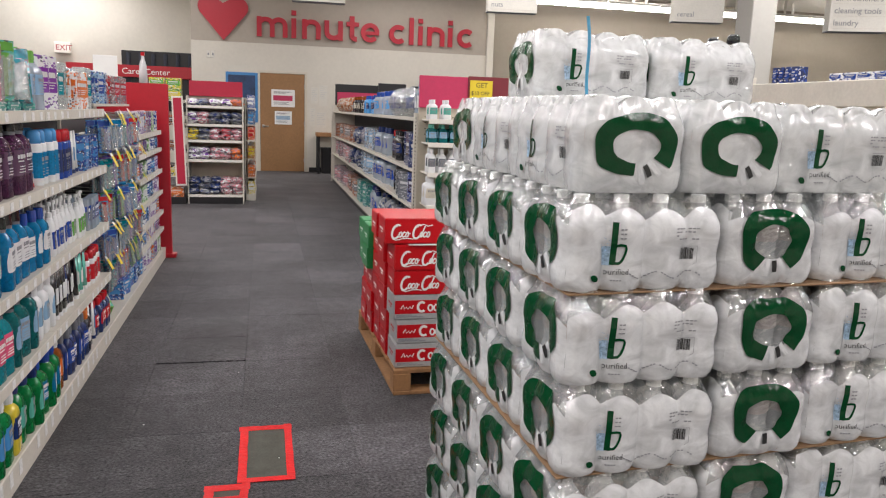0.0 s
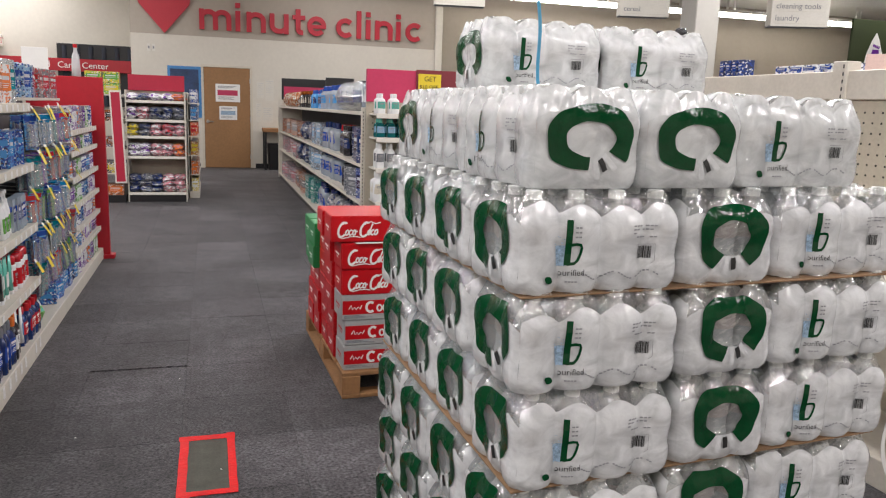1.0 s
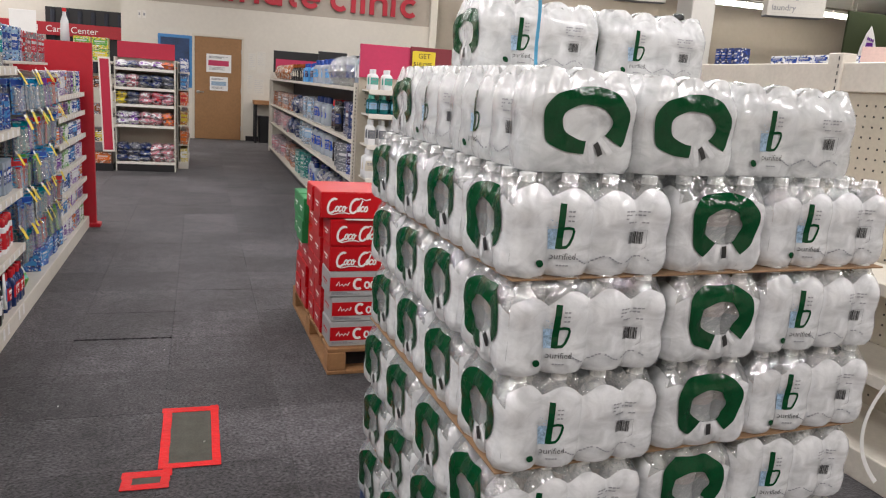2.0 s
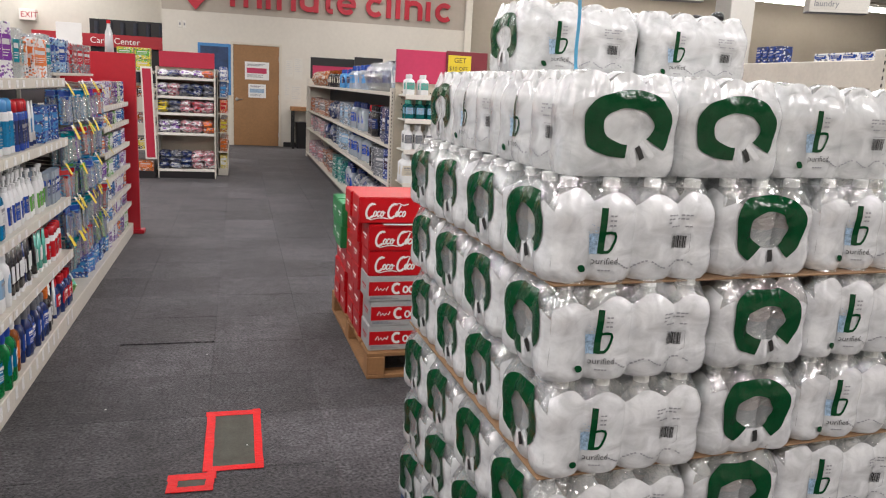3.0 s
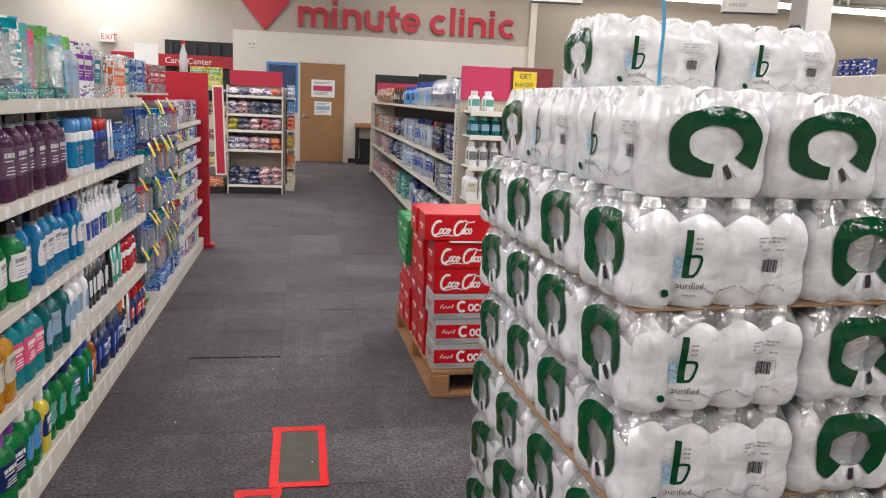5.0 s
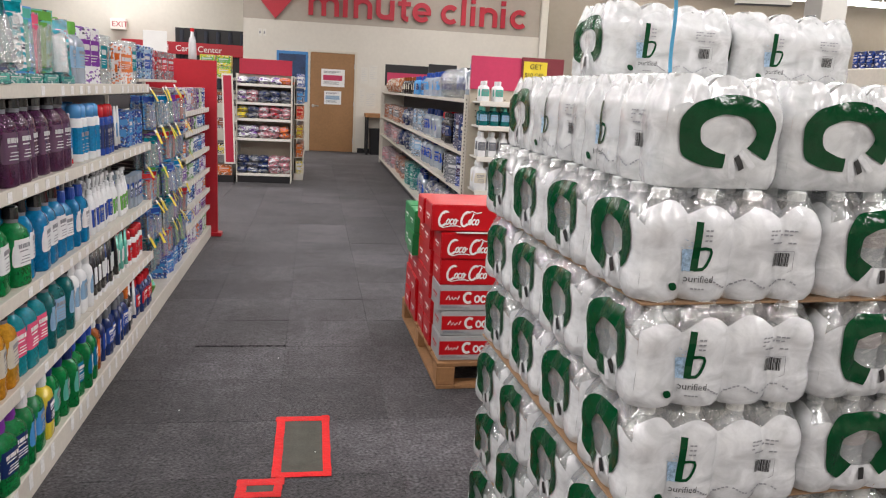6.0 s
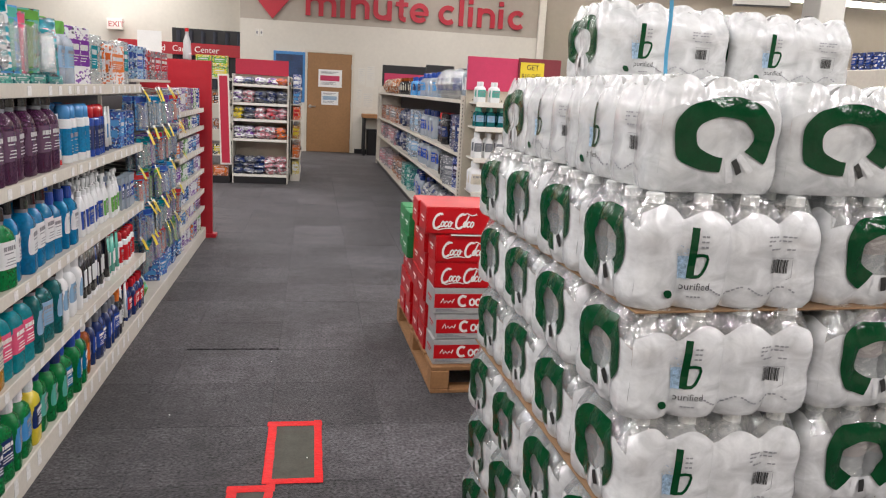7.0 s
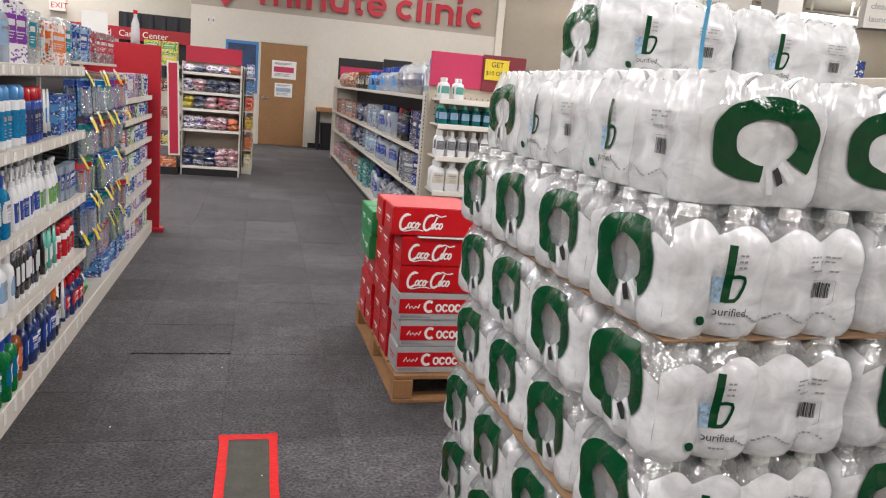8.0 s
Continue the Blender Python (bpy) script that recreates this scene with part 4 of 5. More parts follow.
# ---- shelving ----
def price_strip(parent, x0, x1, y0, y1, z0, z1, along_y, rng):
    bm = bmesh.new()
    n = max(1, int(((y1 - y0) if along_y else (x1 - x0)) / 0.11))
    for k in range(n):
        if rng.random() < 0.2:
            continue
        if along_y:
            a = y0 + (y1 - y0) * (k + rng.uniform(0.2, 0.4)) / n
            box(x1, x1 + 0.0015, a, a + 0.035, z0 + 0.006, z1 - 0.008, 0, bm)
        else:
            a = x0 + (x1 - x0) * (k + rng.uniform(0.2, 0.4)) / n
            box(a, a + 0.035, y0 - 0.0015, y0, z0 + 0.006, z1 - 0.008, 0, bm)
    part("price_tag", bm, TAG, parent)["kind"] = "stuff"


srng = random.Random(3)
TAG = M("price_ticket", (0.80, 0.79, 0.78), 0.6, var=0.25, scale=90)
LX = -0.78


def gondola_left():
    g = thing("shelving_unit", "cream steel gondola shelving full of dental care goods", "shelving")
    part("back_panel", box(-1.34, -1.32, 1.0, 7.62, 0.1, 1.62), SHADEPEG, g)
    part("base", box(-1.32, LX, 1.0, 7.62, 0.0, 0.10, 0.004), SHELF, g)
    price_strip(g, 0, LX, 2.4, 5.0, 0.03, 0.10, True, srng)
    for k in range(6):
        y = 1.4 + 1.22 * k
        part("upright", box(-1.32, -1.30, y - 0.015, y + 0.015, 0.1, 1.62), SHELF, g)
    for z in (0.415, 0.715, 1.045, 1.362):
        for y0, y1 in ((1.39, 2.605), (2.61, 3.825), (3.83, 5.05)):
            bm = box(-1.30, LX, y0, y1, z - 0.016, z, 0.002)
            box(LX - 0.004, LX + 0.004, y0, y1, z - 0.042, z + 0.004, 0.002, bm)
            s = part("shelf", bm, SHELF, g)
            price_strip(s, 0, LX + 0.004, y0, y1, z - 0.042, z + 0.004, True, srng)
    for z in (0.300, 0.455, 0.635, 0.825, 1.015, 1.165):
        bm = box(-1.25, LX - 0.01, 6.3, 7.58, z - 0.014, z, 0.002)
        box(LX - 0.012, LX - 0.004, 6.3, 7.58, z - 0.034, z + 0.004, 0.002, bm)
        s = part("shelf", bm, SHELF, g)
        price_strip(s, 0, LX - 0.004, 6.3, 7.58, z - 0.034, z + 0.004, True, srng)
    bm = box(-1.28, LX - 0.06, 5.1, 6.3, 1.376, 1.392, 0.002)
    part("shelf", bm, SHELF, g)


gondola_left()
ep = thing("end_panel", "tall red laminate end panel of the shelving", "panel")
part("board", box(-1.60, -0.725, 7.63, 7.68, 0.0, 1.575, 0.004), REDPANEL, ep)
part("foot", box(-1.60, -0.69, 7.60, 7.72, 0.0, 0.035, 0.004), REDPANEL, ep)
tc = thing("card_holder", "blank white card standing on the red end panel", "card")
part("card", box(-1.34, -1.14, 7.65, 7.655, 1.575, 1.80, 0.002), PAPER, tc)


# ---- goods ----
RGB = {}


def plastic(name, rgb, rough=0.15, **k):
    RGB[name] = rgb
    return M(name, rgb, rough, var=0.10, scale=30, coat=0.3, tint=0.15, **k)


def liquid(name, rgb):
    """Coloured liquid in clear plastic: tinted, part see-through, with crisp gloss."""
    RGB[name] = rgb
    return see_through(M(name, [min(1.0, 1.1 * c) for c in rgb], 0.05, var=0.45, scale=11, bump=0.2, bscale=16, coat=0.35, spec=0.35), 0.45, [c ** 0.5 for c in rgb])


COL = {
    "purple": liquid("dark_purple_liquid", (0.10, 0.03, 0.085)), "blue": liquid("bright_blue_liquid", (0.005, 0.24, 0.50)),
    "teal": liquid("teal_liquid", (0.005, 0.31, 0.37)), "green": liquid("green_liquid", (0.008, 0.26, 0.07)), "dteal": liquid("deep_teal_liquid", (0.01, 0.17, 0.18)),
    "amber": liquid("amber_liquid", (0.75, 0.36, 0.03)), "brown": liquid("brown_liquid", (0.36, 0.11, 0.025)), "navy": plastic("navy_plastic", (0.008, 0.025, 0.12)),
    "white": plastic("white_plastic", (0.72, 0.73, 0.74), 0.35), "black": plastic("black_gloss_plastic", (0.012, 0.012, 0.016)), "red": plastic("red_plastic", (0.50, 0.012, 0.02)),
    "pink": plastic("pink_label", (0.70, 0.10, 0.20)), "lilac": plastic("lilac_plastic", (0.20, 0.08, 0.34)), "yellow": plastic("yellow_plastic", (0.65, 0.52, 0.04)),
    "sky": plastic("sky_blue_plastic", (0.07, 0.29, 0.62)), "mint": plastic("mint_plastic", (0.10, 0.42, 0.34)), "grey": plastic("grey_plastic", (0.17, 0.18, 0.20)),
    "orange": plastic("orange_plastic", (0.70, 0.17, 0.03)), "lblue": plastic("pale_blue_plastic", (0.25, 0.42, 0.60)), "green2": plastic("grass_green_plastic", (0.12, 0.36, 0.06)),
    "royal": plastic("royal_blue_plastic", (0.015, 0.06, 0.32)), "cream": plastic("cream_plastic", (0.62, 0.57, 0.47), 0.4), "rose": plastic("rose_wrap", (0.55, 0.22, 0.26)),
    "clear": clear("clear_blister", (0.92, 0.94, 0.94), 0.55, 0.18, 0.1, 40, 0.6), "foil": M("silver_foil", (0.55, 0.56, 0.58), 0.25, 0.8, bump=0.4, bscale=40),
    "purp2": plastic("violet_plastic", (0.16, 0.03, 0.30)), "plum": plastic("plum_label", (0.10, 0.045, 0.095)), "smoke": clear("smoky_display_plastic", (0.50, 0.55, 0.48), 0.35, 0.45, 0.1, 30, 0.4), "jelly": clear("tinted_clear_plastic", (0.70, 0.80, 0.90), 0.45, 0.3, 0.08, 40, 0.6),
}
PRINTS = {}


def ink_of(col, band, scale, third=(0.72, 0.72, 0.73)):
    """The printed surface of a package in two colours, white and a dark ink; clear plastics stay clear."""
    a, b = RGB.get(COL[col].name), RGB.get(COL[band].name, (0.5, 0.5, 0.52))
    if a is None:
        return COL[col]
    key = (col, band, scale, third)
    if key not in PRINTS:
        PRINTS[key] = printed("%s_package_print" % COL[col].name, (a, b, third, (0.03, 0.035, 0.06)), scale)
    return PRINTS[key]


PALEINK = M("pale_ink", (0.55, 0.55, 0.56), 0.5, var=0.2)


def label_on(parent, w, d, z0, z1, col, ink, wrap=True):
    """A label on the aisle side (+x) of a bottle, or all round a can, with bars of print."""
    h = z1 - z0
    if wrap:
        bm = bmesh.new()
        rows = []
        for z in (z0, z1):
            row = []
            for k in range(13):
                a = radians(-66 + 11 * k)
                c, q = math.cos(a), math.sin(a)
                row.append(bm.verts.new(((d + 0.0014) * c ** 0.5, (w + 0.0014) * math.copysign(abs(q) ** 0.5, q) * 0.92, z)))
            rows.append(row)
        for k in range(12):
            bm.faces.new((rows[0][k], rows[0][k + 1], rows[1][k + 1], rows[1][k])).smooth = True
        part("label", bm, COL[col], parent)
    else:
        part("label", loft([(z0, d + 0.0012, d + 0.0012), (z1, d + 0.0012, d + 0.0012)], 18, closed=False), COL[col], parent)
        w = d * 0.7
    bm = bmesh.new()
    e = 0.0024
    for q in range(6):
        a = -0.60 + 0.2 * q
        b = a + (0.15, 0.11, 0.16)[q % 3]
        box(d + e - 0.001, d + e, w * a, w * b, z0 + 0.66 * h, z0 + 0.82 * h, 0, bm)
    box(d + e - 0.001, d + e, -w * 0.55, w * 0.35, z0 + 0.54 * h, z0 + 0.58 * h, 0, bm)
    for k in range(3):
        box(d + e - 0.001, d + e, -w * (0.5 - 0.1 * k), w * 0.5, z0 + h * (0.12 + 0.11 * k), z0 + h * (0.15 + 0.11 * k), 0, bm)
    part("label_print", bm, ink, parent)["kind"] = "stuff"


def mouthwash(h, w, d, body, cap, lab, ink=None):
    t = thing("mouthwash_bottle", "%s mouthwash bottle with a printed label" % NAMES.get(body, body), "bottle", "bottles on the shelf")
    part("bottle_body", loft([(0, w * 0.92, d * 0.92, 4), (0.006, w, d, 4), (h * 0.22, w, d, 4), (h * 0.32, w * 0.95, d * 0.95, 4), (h * 0.62, w, d, 4), (h * 0.70, w * 0.93, d * 0.93, 3), (h * 0.755, w * 0.66, d * 0.70, 2.5), (h * 0.79, w * 0.42, d * 0.50, 2), (h * 0.83, w * 0.38, d * 0.45, 2)], 20), COL[body], t, smooth=True).rotation_euler = (0, 0, radians(90))
    part("neck_band", loft([(h * 0.795, 0.445 * w, 0.445 * w), (h * 0.845, 0.445 * w, 0.445 * w)], 16), COL["grey" if cap == "black" else cap], t)
    part("cap", loft([(h * 0.842, 0.50 * w, 0.50 * w), (h * 0.985, 0.45 * w, 0.45 * w), (h, 0.40 * w, 0.40 * w)], 16), COL[cap], t)
    label_on(t, w, d, h * 0.26, h * 0.60, lab, ink or GREYINK)
    return t


def canister(h, r, body, cap, lab):
    t = thing("spray_can", "%s can with a %s cap" % (NAMES.get(body, body), NAMES.get(cap, cap)), "can", "cans on the shelf")
    part("can_body", loft([(0, r * 0.95, r * 0.95), (0.004, r, r), (h * 0.72, r, r), (h * 0.76, r * 0.9, r * 0.9)], 18), COL[body], t, smooth=True)
    part("cap", loft([(h * 0.755, r * 0.88, r * 0.88), (h * 0.95, r * 0.84, r * 0.84), (h, r * 0.55, r * 0.55)], 18), COL[cap], t, smooth=True)
    label_on(t, r, r, h * 0.14, h * 0.60, lab, GREYINK, False)
    return t


def pump(h, w, body, cap, lab):
    t = thing("pump_bottle", "%s pump bottle with a %s top" % (NAMES.get(body, body), NAMES.get(cap, cap)), "bottle", "pump bottles on the shelf")
    part("bottle_body", loft([(0, w * 0.9, w * 0.6, 3), (0.006, w, w * 0.66, 3), (h * 0.55, w * 0.95, w * 0.62, 3), (h * 0.68, w * 0.5, w * 0.42, 2.2), (h * 0.72, w * 0.34, w * 0.34)], 18), COL[body], t, smooth=True).rotation_euler = (0, 0, radians(90))
    part("pump_top", loft([(h * 0.71, w * 0.38, w * 0.38), (h * 0.80, w * 0.36, w * 0.36), (h * 0.81, w * 0.14, w * 0.14), (h * 0.92, w * 0.13, w * 0.13), (h * 0.925, w * 0.33, w * 0.30), (h, w * 0.30, w * 0.26)], 14), COL[cap], t)
    label_on(t, w * 0.92, w * 0.62, h * 0.14, h * 0.46, lab, GREYINK)
    return t


def small_box(w, d, h, col, band, name="carton_box", text="printed carton"):
    if name == "carton_box":
        name = {"white": "toothpaste_box", "lblue": "floss_box", "grey": "brush_head_box", "royal": "tablet_box", "navy": "tablet_box", "yellow": "snack_box", "brown": "cracker_box", "cream": "gift_box", "lilac": "cream_box", "purp2": "cream_box"}.get(col, "carton_box")
    t = thing(name, "%s %s with a %s panel" % (NAMES.get(col, col), text, NAMES.get(band, band)), "box", "boxes on the shelf")
    part("box_body", box(-d / 2, d / 2, -w / 2, w / 2, 0, h, 0.0025), ink_of(col, band, 125), t)
    part("printed_panel", box(d / 2, d / 2 + 0.0012, -w * 0.42, w * 0.42, h * 0.32, h * 0.78, 0), COL[band], t)
    bm = bmesh.new()
    e = d / 2 + 0.0012
    box(e - 0.0005, e + 0.0012, -w * 0.34, w * 0.30, h * 0.60, h * 0.70, 0, bm)
    for k in range(3):
        box(e - 0.0005, e + 0.0010, -w * 0.34, w * (0.3 - 0.1 * k), h * (0.50 - 0.05 * k), h * (0.515 - 0.05 * k), 0, bm)
    box(-d * 0.4, d * 0.4, -w / 2 - 0.0012, -w / 2, h * 0.62, h * 0.78, 0, bm)
    box(-d * 0.4, d * 0.25, -w / 2 - 0.0010, -w / 2, h * 0.30, h * 0.50, 0, bm)
    for f in bm.faces:
        f.material_index = 1 if f.calc_center_median().y < -w / 2 - 0.0003 else 0
    part("printed_line", bm, [PALEINK, COL[band]], t)["kind"] = "stuff"
    return t


def tube(h, w, col, cap):
    t = thing("paste_tube", "%s standing tube with a %s cap" % (NAMES.get(col, col), NAMES.get(cap, cap)), "tube", "tubes on the shelf")
    part("tube_body", loft([(0.02, w * 0.62, w * 0.5), (h * 0.5, w * 0.95, w * 0.4), (h, w, 0.003, 3)], 16), COL[col], t, smooth=True).rotation_euler = (0, 0, radians(90))
    part("cap", loft([(0, w * 0.55, w * 0.55), (0.025, w * 0.50, w * 0.50)], 14), COL[cap], t)
    part("stripe", box(w * 0.36, w * 0.47, -w * 0.5, w * 0.5, h * 0.30, h * 0.62, 0.003), COL["white" if col != "white" else "sky"], t)
    return t


def blister(w, h, col, back):
    t = thing("blister_pack", "clear blister pack on a %s card" % NAMES.get(back, back), "blister pack", "blister packs on hooks")
    part("card", box(-0.001, 0.001, -w / 2, w / 2, -h, 0, 0), ink_of(back, col, 120, (0.30, 0.36, 0.40)), t)
    part("content", loft([(-h * 0.92, 0.008, w * 0.16), (-h * 0.4, 0.007, w * 0.14), (-h * 0.2, 0.009, w * 0.2)], 10), COL[col], t).location = (0.012, 0, 0)
    part("bubble", loft([(-h * 0.96, 0.004, w * 0.38, 4), (-h * 0.9, 0.022, w * 0.40, 4), (-h * 0.25, 0.020, w * 0.38, 4), (-h * 0.2, 0.003, w * 0.34, 4)], 14), COL["clear"], t)
    part("printed_head", box(0.0012, 0.0022, -w * 0.45, w * 0.45, -h * 0.17, -h * 0.03), COL[col], t)
    return t


def soft_bag(w, d, h, col, band):
    t = thing("candy_bag", "%s pillow bag of sweets with a %s print" % (NAMES.get(col, col), NAMES.get(band, band)), "bag", "bags on the shelf")
    bm = bmesh.new()
    nu, nv = 10, 6
    rows = [[[None] * (nv + 1) for _ in range(nu + 1)] for _ in range(2)]
    for sgn in (0, 1):
        for i in range(nu + 1):
            for j in range(nv + 1):
                a, b = i / nu * 2 - 1, j / nv * 2 - 1
                z = h / 2 * ((1 - a ** 4) * (1 - b ** 2)) ** 0.6 * (1 + 0.25 * noise.noise(Vector((a * 3, b * 3, sgn * 4 + w * 50))))
                rows[sgn][i][j] = bm.verts.new((d / 2 * b, w / 2 * a, h / 2 + (z if sgn else -z)))
    for sgn in (0, 1):
        for i in range(nu):
            for j in range(nv):
                f = (rows[sgn][i][j], rows[sgn][i + 1][j], rows[sgn][i + 1][j + 1], rows[sgn][i][j + 1])
                g = bm.faces.new(f if not sgn else f[::-1])
                g.smooth = True
    part("bag_body", bm, ink_of(col, band, 48, (0.42, 0.42, 0.44)), t)
    part("printed_band", loft([(h * 0.30, d * 0.33, w * 0.26, 4), (h * 0.72, d * 0.33, w * 0.26, 4)], 14), COL[band], t).scale = (1.28, 1, 1)
    return t


NAMES = {"purple": "dark purple", "blue": "bright blue", "dteal": "deep teal", "navy": "navy blue", "sky": "sky blue", "lblue": "pale blue", "green2": "grass green", "royal": "royal blue", "purp2": "violet", "clear": "clear", "foil": "silver foil", "rose": "rose"}
STORE = {}


def stock(key, maker, m):
    """The first of a kind is placed as built; the others are its copies."""
    if key not in STORE:
        STORE[key] = maker()
        STORE[key].matrix_world = m
        return STORE[key]
    return copy_thing(STORE[key], m)


def run(specs, x, z, rng, back=0.095, rows=2):
    """Fill a shelf along y: specs of (start, end, step, key, maker)."""
    for y0, y1, step, key, maker in specs:
        n = max(1, round((y1 - y0) / step))
        for k in range(n):
            y = y0 + (k + 0.5) * (y1 - y0) / n
            for r in range(1 if y < 2.45 else rows):
                stock(key, maker, pose(x - back * r + rng.uniform(-0.012, 0.008), y + rng.uniform(-0.006, 0.006), z, 0, 0, rng.uniform(-16, 16)))


grng = random.Random(8)
W = mouthwash
run([(2.2, 2.9, 0.112, "mw_purple", lambda: W(0.285, 0.050, 0.042, "purple", "black", "plum", PALEINK)),
     (2.9, 3.72, 0.112, "mw_purple", None), (3.72, 3.84, 0.06, "tube_red", lambda: tube(0.20, 0.026, "white", "red")),
     (3.84, 4.16, 0.078, "can_wb", lambda: canister(0.235, 0.034, "white", "sky", "blue")), (4.16, 4.42, 0.066, "can_navy", lambda: canister(0.225, 0.028, "royal", "red", "navy")),
     (4.42, 4.62, 0.05, "tube_w", lambda: tube(0.21, 0.024, "white", "navy")), (4.62, 5.0, 0.07, "box_blue", lambda: small_box(0.06, 0.05, 0.18, "royal", "sky"))], LX - 0.055, 1.046, grng)
run([(2.2, 2.95, 0.105, "mw_teal", lambda: W(0.262, 0.047, 0.041, "teal", "black", "white")),
     (2.95, 3.18, 0.113, "mw_green", lambda: W(0.262, 0.050, 0.041, "green", "black", "white")), (3.18, 3.62, 0.108, "mw_blue", lambda: W(0.268, 0.048, 0.041, "blue", "black", "white")),
     (3.62, 3.9, 0.093, "mw_sky", lambda: W(0.24, 0.041, 0.036, "blue", "royal", "white")), (3.9, 4.36, 0.066, "pump_w", lambda: pump(0.245, 0.036, "white", "white", "royal")),
     (4.36, 4.7, 0.060, "pump_g", lambda: pump(0.225, 0.033, "white", "white", "green2")), (4.7, 5.0, 0.065, "box_lb", lambda: small_box(0.055, 0.05, 0.17, "jelly", "royal", "clear_case", "plastic case"))], LX - 0.055, 0.716, grng)
run([(2.2, 2.86, 0.108, "mw_amber", lambda: W(0.262, 0.048, 0.041, "amber", "black", "cream")), (2.86, 3.04, 0.108, "mw_amber", None),
     (3.04, 3.32, 0.105, "mw_tealpink", lambda: W(0.265, 0.047, 0.041, "teal", "black", "pink", WHITEPRINT)), (3.32, 3.66, 0.108, "mw_dteal", lambda: W(0.262, 0.048, 0.041, "dteal", "black", "lblue")),
     (3.66, 3.98, 0.115, "mw_white", lambda: W(0.235, 0.046, 0.036, "white", "white", "lblue")), (3.98, 4.44, 0.068, "tube_bw", lambda: tube(0.235, 0.034, "black", "white")),
     (4.2, 4.44, 0.08, "tube_blk", lambda: tube(0.21, 0.026, "navy", "white")), (4.44, 4.66, 0.062, "tube_teal", lambda: tube(0.20, 0.026, "mint", "white")), (4.66, 5.0, 0.066, "can_red", lambda: canister(0.185, 0.027, "white", "red", "red"))], LX - 0.055, 0.416, grng)
run([(2.2, 2.75, 0.115, "mw_navyb", lambda: W(0.255, 0.051, 0.044, "navy", "white", "lblue")), (2.75, 3.06, 0.12, "mw_grp", lambda: W(0.250, 0.054, 0.046, "green", "purp2", "navy", WHITEPRINT)),
     (3.06, 3.24, 0.108, "mw_grw", lambda: W(0.250, 0.048, 0.041, "green", "white", "sky")), (3.24, 3.36, 0.1, "mw_yel", lambda: W(0.245, 0.045, 0.038, "yellow", "white", "navy", WHITEPRINT)),
     (3.36, 3.62, 0.103, "mw_grb", lambda: W(0.245, 0.047, 0.041, "green", "navy", "mint")), (3.62, 3.92, 0.1, "mw_grr", lambda: W(0.245, 0.045, 0.041, "green", "royal", "blue", WHITEPRINT)),
     (3.92, 4.06, 0.1, "mw_brown", lambda: W(0.240, 0.045, 0.038, "brown", "white", "orange")), (4.06, 4.50, 0.074, "mw_navy", lambda: W(0.225, 0.034, 0.028, "navy", "grey", "royal", WHITEPRINT)),
     (4.50, 4.66, 0.07, "mw_blk", lambda: W(0.215, 0.033, 0.027, "black", "orange", "white")), (4.66, 4.78, 0.06, "tube_w", None), (4.78, 5.12, 0.072, "mw_red", lambda: W(0.200, 0.034, 0.028, "navy", "red", "red", WHITEPRINT))], LX - 0.050, 0.101, grng)
# top shelf: boxed and blistered goods
run([(2.3, 3.0, 0.10, "bx_teal", lambda: small_box(0.085, 0.07, 0.21, "dteal", "navy")), (3.0, 3.30, 0.10, "bx_teal", None), (3.30, 3.52, 0.08, "mw_mint", lambda: W(0.235, 0.040, 0.034, "jelly", "green2", "teal")),
     (3.52, 3.66, 0.07, "bx_pink", lambda: small_box(0.065, 0.06, 0.17, "clear", "pink", "clear_case", "plastic case")), (3.66, 3.98, 0.11, "mw_clear", lambda: W(0.245, 0.054, 0.049, "jelly", "green2", "lblue")),
     (3.98, 4.20, 0.10, "bx_white", lambda: small_box(0.09, 0.07, 0.235, "white", "purp2")), (4.20, 4.46, 0.085, "bx_grey", lambda: small_box(0.075, 0.06, 0.22, "clear", "teal", "clear_case", "plastic case")),
     (4.46, 4.80, 0.11, "bx_orange", lambda: small_box(0.10, 0.07, 0.19, "white", "orange")), (4.80, 5.02, 0.08, "bx_grey", None)], LX - 0.075, 1.363, grng, 0.11)
run([(1.9, 3.7, 0.16, "tube_flat", lambda: small_box(0.15, 0.035, 0.034, "dteal", "mint", "paste_carton", "flat toothpaste carton"))], LX - 0.022, 1.363, grng, 0.1, 1)
for k in range(8):
    stock("bin", lambda: small_box(0.14, 0.10, 0.30, "smoke", "grey", "display_case", "plastic display case"), pose(LX - 0.33, 2.6 + 0.16 * k, 1.5, 0, 0, grng.uniform(-6, 6)))
rz = thing("riser", "grey plastic riser at the back of the top shelf", "riser")
part("riser_body", box(-1.24, -1.02, 2.4, 3.95, 1.364, 1.498, 0.004), COL["grey"], rz)

stock("green_bag", lambda: soft_bag(0.12, 0.12, 0.16, "green2", "mint"), pose(LX - 0.08, 5.17, 0.101, 0, 0, 20))
for k, (c, b) in enumerate((("teal", "mint"), ("dteal", "teal"), ("sky", "lblue"), ("green2", "yellow"), ("dteal", "navy"), ("teal", "white"), ("mint", "sky"), ("pink", "grey"), ("green2", "mint"), ("teal", "dteal"))):
    for r in range(2):
        stock("tb%d" % k, lambda: blister(0.10, 0.215, c, b), pose(LX - 0.03 - 0.05 * r, 2.62 + 0.105 * k + grng.uniform(-0.02, 0.02), 1.60 + grng.uniform(-0.01, 0.03), 0, grng.uniform(-10, 6), grng.uniform(-60, -10)))
